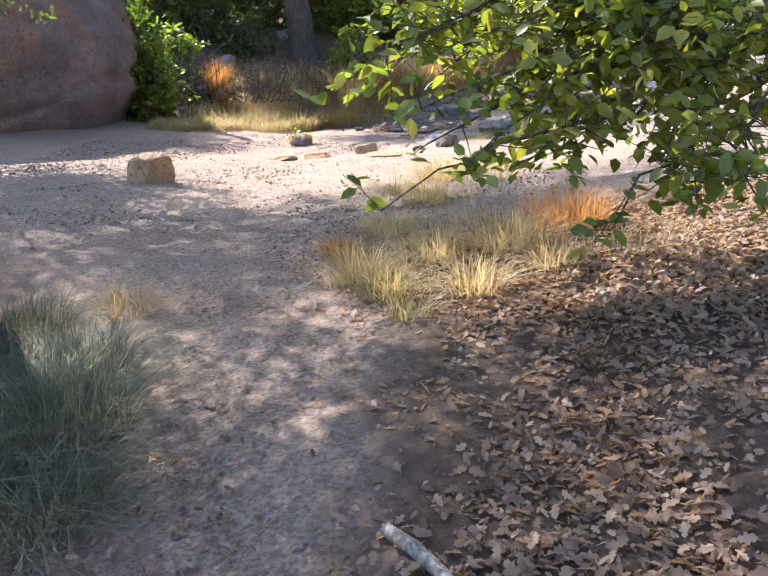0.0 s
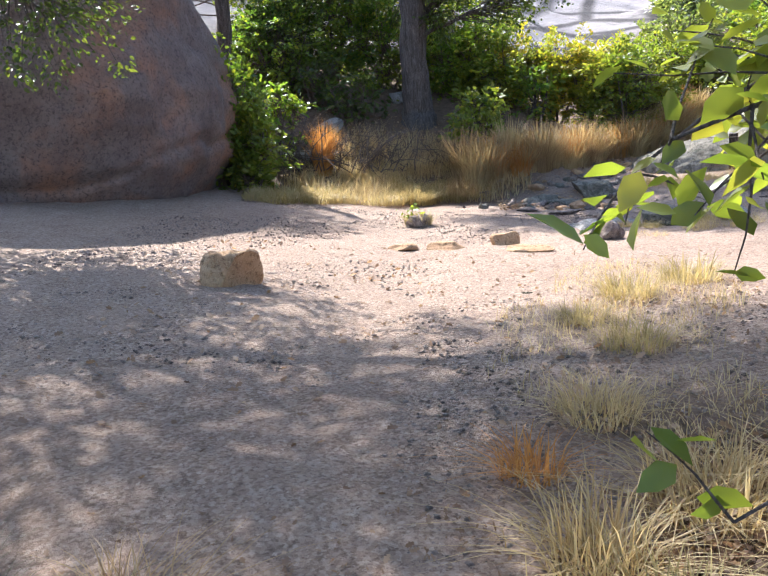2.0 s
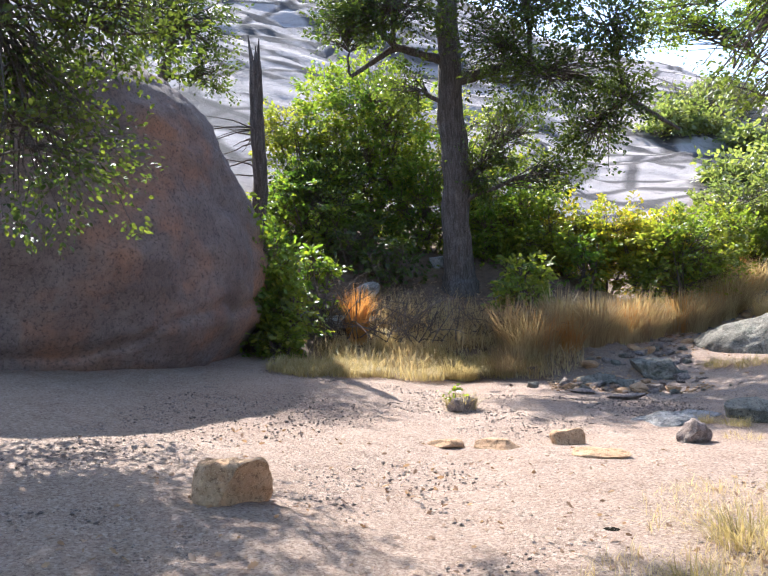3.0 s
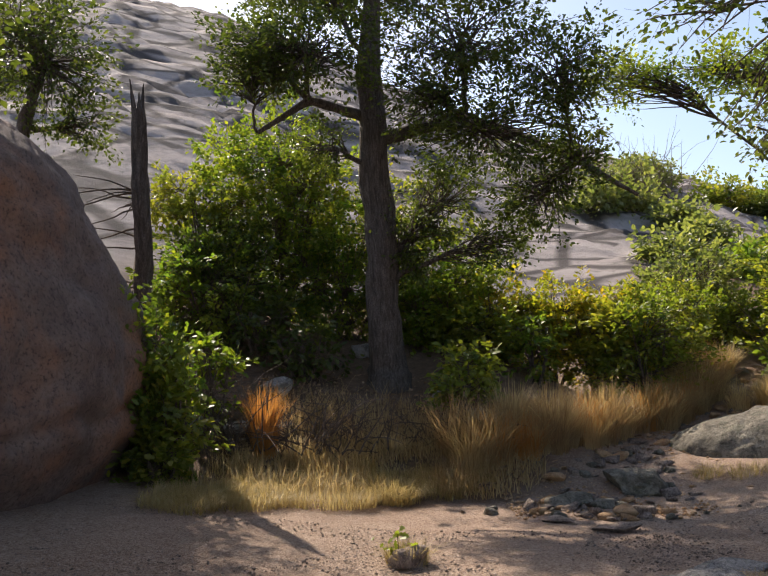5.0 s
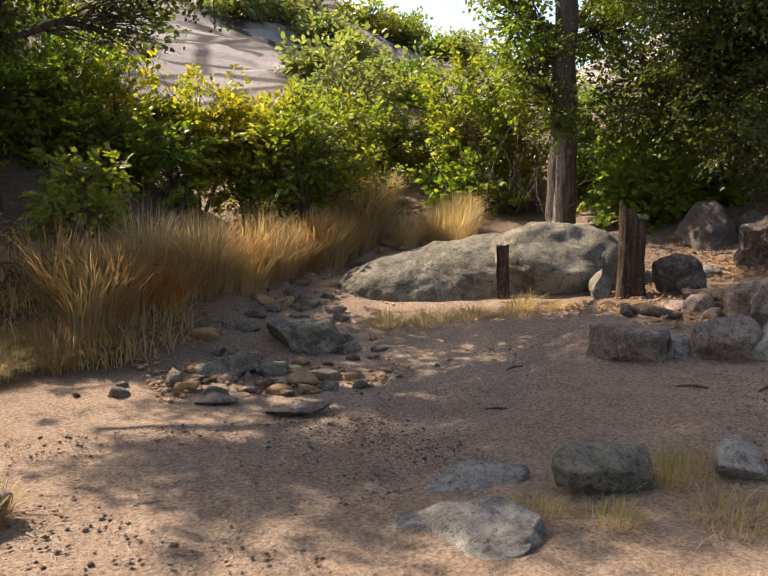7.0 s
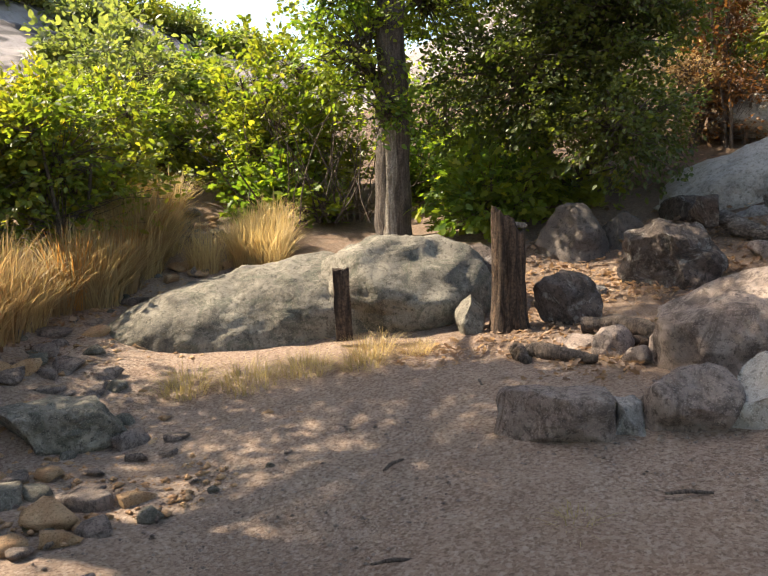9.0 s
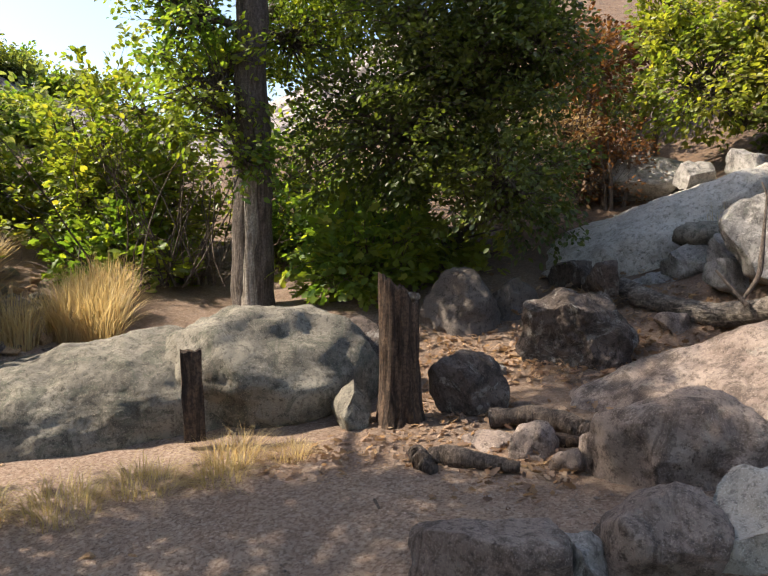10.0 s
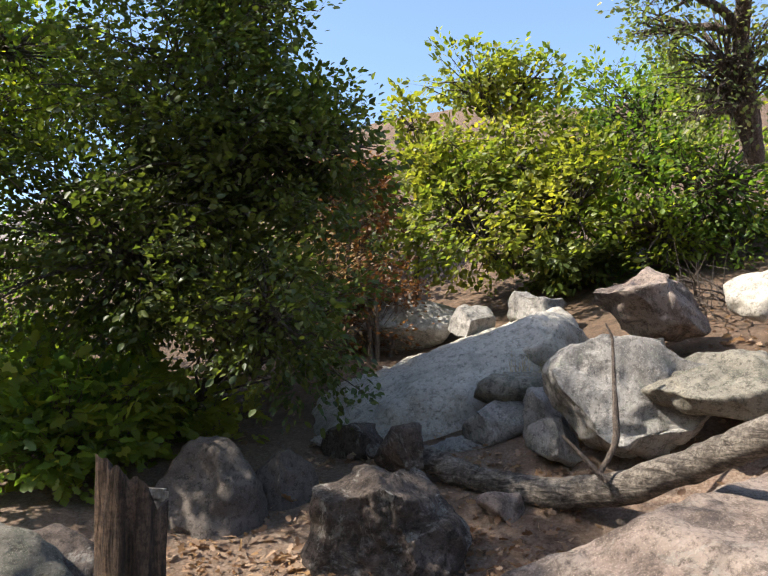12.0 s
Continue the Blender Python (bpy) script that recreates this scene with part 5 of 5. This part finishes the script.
def stump():
    """A rotten, broken stump with a pale saw-cut edge."""
    x, y, g = 5.4, 16.9, 0.5
    thing = new("tree_stump")
    thing.location = (x, y, g)
    rng = np.random.default_rng(4)
    n, rings = 40, 26
    a = np.linspace(0, 2 * np.pi, n, endpoint=False)
    v = []
    for i in range(rings):
        t = i / (rings - 1)
        flare = 0.135 + 0.1 * (1 - t) ** 5
        ridge = 1 + 0.24 * value_noise(np.stack([np.cos(a) * 3.5, np.sin(a) * 3.5, np.full(n, t * 1.3)], 1), 2) + 0.13 * value_noise(np.stack([np.cos(a) * 9, np.sin(a) * 9, np.full(n, t * 4)], 1), 3)
        top = 1.12 + 0.1 * np.cos(a - 2.4) + 0.05 * value_noise(np.stack([np.cos(a) * 4, np.sin(a) * 4, np.zeros(n)], 1), 5)
        v.append(np.stack([flare * ridge * np.cos(a) * 0.95, flare * ridge * np.sin(a), top * t + 0 * a], 1))
    # hollow rotten heart
    for k, s in enumerate((0.75, 0.55, 0.3)):
        w = v[rings - 1] * (s, s, 1) - np.array([0, 0, 0.03 + 0.09 * k])
        v.append(w)
    rows = len(v)
    v = np.concatenate(v)
    i = np.arange(rows - 1)[:, None] * n
    j = np.arange(n)[None, :]
    k = (j + 1) % n
    part("trunk", v, np.stack([i + j, i + k, i + n + k, i + n + j], -1).reshape(-1, 4), M_STUMP, thing)
    bm = bmesh.new()
    bmesh.ops.create_cube(bm, size=1)
    bmesh.ops.scale(bm, vec=(0.15, 0.11, 0.05), verts=bm.verts)
    bmesh.ops.bevel(bm, geom=bm.edges[:], offset=0.012, segments=2, affect="EDGES")
    me = bpy.data.meshes.new("cut_face")
    bm.to_mesh(me)
    bm.free()
    me.materials.append(M_PALEBARK)
    c = new("cut_face", me)
    c.parent = thing
    c.matrix_local = pose(0.09, -0.05, 1.07, 6, 4, 30)
    tagged(c, "pale sawn wood at the broken top")
    tagged(thing, "tall dark rotten tree stump beside lichened rock", "stump")


def post():
    bm = bmesh.new()
    bmesh.ops.create_cube(bm, size=1)
    bmesh.ops.scale(bm, vec=(0.14, 0.06, 0.62), verts=bm.verts)
    bmesh.ops.subdivide_edges(bm, edges=bm.edges[:], cuts=5, use_grid_fill=True)
    for w in bm.verts:
        w.co += Vector((1, 0.5, 0.6)) * 0.012 * noise.noise(w.co * 9)
        if w.co.z > 0.3:
            w.co.z += 0.03 * noise.noise(w.co * 22)
    me = bpy.data.meshes.new("wooden_post")
    bm.to_mesh(me)
    bm.free()
    me.materials.append(M_STUMP)
    ob = new("wooden_post", me)
    ob.matrix_world = pose(4.3, 17.8, 0.92, 0, -2, -36)
    tagged(ob, "short weathered brown wooden post in front of rock", "post")


stump()
post()
wood_piece("fallen_log", "long grey fallen log with ridged bark", "log", [(8.31, 16.60, 1.53), (8.21, 16.21, 1.39), (8.01, 15.64, 1.31), (7.73, 15.15, 1.38), (7.42, 14.73, 1.56), (7.02, 14.38, 1.74), (6.57, 13.96, 1.94)], [0.09, 0.1, 0.105, 0.1, 0.095, 0.09, 0.09], M_LOG, 11, 24, 0.08)
wood_piece("dead_branch", "thin dark curving dead branch against boulder", "branch", [(7.63, 15.26, 1.49), (7.70, 15.16, 1.67), (7.81, 15.17, 1.99), (7.90, 15.17, 2.30), (7.89, 15.21, 2.40)], [0.02, 0.02, 0.016, 0.011, 0.006], M_TWIG, 12, 7)
wood_piece("dead_branch", "thin dark dead branch sprouting from the log", "branch", [(7.58, 15.22, 1.44), (7.58, 15.31, 1.54), (7.62, 15.47, 1.71)], [0.022, 0.018, 0.01], M_TWIG, 13, 7)
wood_piece("dead_branch", "thin twig lying on pink granite", "branch", [(7.31, 15.14, 1.26), (7.16, 15.04, 1.22), (6.97, 14.80, 1.18)], [0.016, 0.014, 0.006], M_TWIG, 14, 7)
wood_piece("root", "thick grey exposed root on bare soil", "root", [(5.55, 16.23, 0.84), (5.70, 16.00, 0.82), (5.69, 15.80, 0.81), (5.58, 15.56, 0.77), (5.50, 15.38, 0.79)], [0.05, 0.06, 0.055, 0.055, 0.05], M_TWIG, 15)
wood_piece("root", "bent grey root end beside granite", "root", [(5.48, 15.36, 0.81), (5.32, 15.36, 0.73), (5.16, 15.27, 0.62)], [0.055, 0.05, 0.03], M_TWIG, 16)
wood_piece("root", "gnarled grey root among stones", "root", [(4.84, 16.30, 0.72), (4.75, 16.19, 0.59), (4.69, 16.05, 0.49)], [0.045, 0.05, 0.035], M_TWIG, 17)
wood_piece("root", "gnarled grey root among stones", "root", [(4.84, 16.18, 0.65), (4.87, 16.03, 0.58), (4.90, 15.80, 0.56), (4.95, 15.63, 0.58)], [0.045, 0.055, 0.04, 0.03], M_TWIG, 18)
wood_piece("root", "dark root shaded by stones", "root", [(5.35, 15.83, 0.71), (5.39, 15.66, 0.71), (5.44, 15.49, 0.77)], [0.04, 0.04, 0.03], M_STUMP, 19)
wood_piece("fallen_branch", "short weathered stick lying in leaf litter", "branch", [(-0.03, 2.2, land(-0.03, 2.2) + 0.02), (0.05, 2.08, land(0, 2.1) + 0.03), (0.18, 1.85, land(0.15, 1.9) + 0.02)], [0.02, 0.028, 0.015], M_PALEBARK, 20, 8)
for x, y, a, s in ((3.05, 15.6, 20, 21), (2.4, 14.8, -30, 22), (3.6, 14.1, -40, 23), (3.9, 13.7, 15, 24), (1.9, 16.2, 60, 25), (4.25, 16.1, 50, 26)):
    c, d = 0.11 * math.cos(radians(a)), 0.11 * math.sin(radians(a))
    wood_piece("stick", "short dark stick lying on bare soil", "stick", [(x - c, y - d, land(x, y) + 0.02), (x, y + 0.01, land(x, y) + 0.028), (x + c, y + d, land(x, y) + 0.02)], [0.008, 0.012, 0.006], M_TWIG, s, 6)


def brush(label, centre, spread, n, seed):
    """A tangle of bare dead twigs."""
    rng = np.random.default_rng(seed)
    c = np.array(centre)
    g = land(c[0], c[1])
    pieces = []
    for k in range(n):
        b = np.array((c[0] + rng.normal() * spread[0] * 0.6, c[1] + rng.normal() * spread[1] * 0.6, g))
        e = b + rng.normal(size=3) * spread
        e[2] = g + min(1.3, abs(rng.normal())) * spread[2]
        p = bend(b, e, 7, 0.08, rng)
        pieces.append(tube(p - c, np.linspace(0.013, 0.004, 7), 4))
        for q in range(3):
            a = p[rng.integers(2, 6)]
            pieces.append(tube(bend(a, a + rng.normal(size=3) * 0.22, 4, 0, rng) - c, np.linspace(0.006, 0.002, 4), 3))
    ob = new("dead_brush", mesh_of("dead_brush", *join(pieces), M_TWIG))
    ob.location = centre
    tagged(ob, label, "brush")


brush("bare dead twigs tangled below the oak", (-3.57, 18.39, 1.68), (0.5, 0.5, 0.8), 60, 31)
brush("brown dead weeds tangled on the bank", (-2.27, 18.59, 1.30), (0.6, 0.5, 0.6), 70, 32)
brush("dark dead twigs on the bank", (-0.39, 19.08, 1.14), (0.6, 0.5, 0.4), 50, 33)
brush("grey bare twigs of a dying bush", (6.77, 21.71, 2.61), (0.7, 0.5, 1.3), 60, 34)
brush("bare grey dead tree on the dome", (9.20, 40.59, 8.10), (1.2, 1.0, 2.2), 60, 36)
brush("bare grey scrub on the dome", (7.89, 40.90, 8.43), (1.2, 1.0, 1.2), 60, 37)
brush("dead branches piled on the slope", (10.73, 14.37, 3.22), (0.5, 0.5, 0.3), 40, 35)


# ---- loose litter, too much to count ----
def litter(label, areas, n, size, material, seed, lift=0.012):
    rng = np.random.default_rng(seed)
    area = np.array([a[2] * a[3] for a in areas])
    pts = []
    for (x, y, rx, ry), w in zip(areas, area / area.sum()):
        k = int(n * w)
        q = np.stack([x + rx * rng.uniform(-1, 1, k), y + ry * rng.uniform(-1, 1, k), np.zeros(k)], 1)
        pts.append(q[fbm(q * 1.4, 3, seed) > rng.uniform(-0.9, 0.3, k)])
    p = np.concatenate(pts)
    p[:, 2] = heights(p[:, 0], p[:, 1]) + lift + rng.uniform(0, 0.02, len(p))
    v, f = leaves(p, size, rng, True, 0.3, 0.5, 0.4)
    tagged(new("leaf_litter", mesh_of("leaf_litter", v, f, material)), label, "leaf litter", kind="stuff")


litter("brown fallen oak leaves beside the path", [(1.9, 3.6, 1.7, 2.4), (0.8, 4.6, 0.7, 0.9), (3.2, 5.0, 1.5, 1.5), (0.4, 3.2, 0.6, 1.8)], 34000, 0.044, M_DRYLEAF, 600)
litter("scattered fallen leaves on the gravel", [(-0.5, 6.5, 2.6, 5.0), (-2.6, 3.5, 1.0, 2.0)], 2600, 0.045, M_DRYLEAF, 601)
litter("chips of dry leaf and bark along the path", [(-0.55, 2.9, 0.95, 2.6), (-1.0, 1.6, 0.6, 1.2)], 5200, 0.026, M_DRYLEAF, 604)
litter("fallen leaves around stump and roots", [(5.2, 16.2, 1.0, 0.9), (6.2, 17.2, 0.9, 0.9), (7.6, 16.2, 1.0, 0.8)], 4500, 0.055, M_DRYLEAF, 602)
litter("fallen leaves on the bank", [(-2.0, 19.6, 3.0, 1.6), (1.0, 19.8, 2.0, 1.0), (9.0, 15.5, 2.0, 3.0)], 5000, 0.08, M_DRYLEAF, 603)


def pebbles(label, areas, n, size, material, seed):
    rng = np.random.default_rng(seed)
    v0 = np.array([(1, 0, 0), (-1, 0, 0), (0, 1, 0), (0, -1, 0), (0, 0, 0.6), (0, 0, -0.6)])
    f0 = np.array([(0, 2, 4), (2, 1, 4), (1, 3, 4), (3, 0, 4), (2, 0, 5), (1, 2, 5), (3, 1, 5), (0, 3, 5)])
    area = np.array([a[2] * a[3] for a in areas])
    p = np.concatenate([np.stack([x + rx * rng.uniform(-1, 1, int(n * w)), y + ry * rng.uniform(-1, 1, int(n * w)), np.zeros(int(n * w))], 1) for (x, y, rx, ry), w in zip(areas, area / area.sum())])
    k = len(p)
    s = size * (0.4 + 1.6 * rng.uniform(0, 1, k) ** 4)
    p[:, 2] = heights(p[:, 0], p[:, 1]) + s * 0.15
    a = rng.uniform(0, 6.28, k)
    w = v0[None] * s[:, None, None] * rng.uniform(0.6, 1.2, (k, 6, 1))
    c, d = np.cos(a)[:, None], np.sin(a)[:, None]
    v = np.stack([w[:, :, 0] * c - w[:, :, 1] * d, w[:, :, 0] * d + w[:, :, 1] * c, w[:, :, 2]], 2) + p[:, None]
    f = f0[None] + (np.arange(k) * 6)[:, None, None]
    tagged(new("gravel", mesh_of("gravel", v.reshape(-1, 3), f.reshape(-1, 3), material)), label, "gravel", kind="stuff")


pebbles("coarse pinkish gravel over the clearing", [(-1.2, 10.5, 3.0, 5.0), (-0.6, 4.0, 1.2, 4.0)], 30000, 0.011, M_PINK, 610)
pebbles("small stones along the washed-out trail", [(1.3, 17.3, 1.2, 1.1), (3.4, 19.8, 1.0, 1.3)], 2600, 0.024, M_TANROCK, 611)
pebbles("grit on the bare soil", [(3.0, 14.5, 2.0, 2.5)], 6000, 0.009, M_PINK, 612)
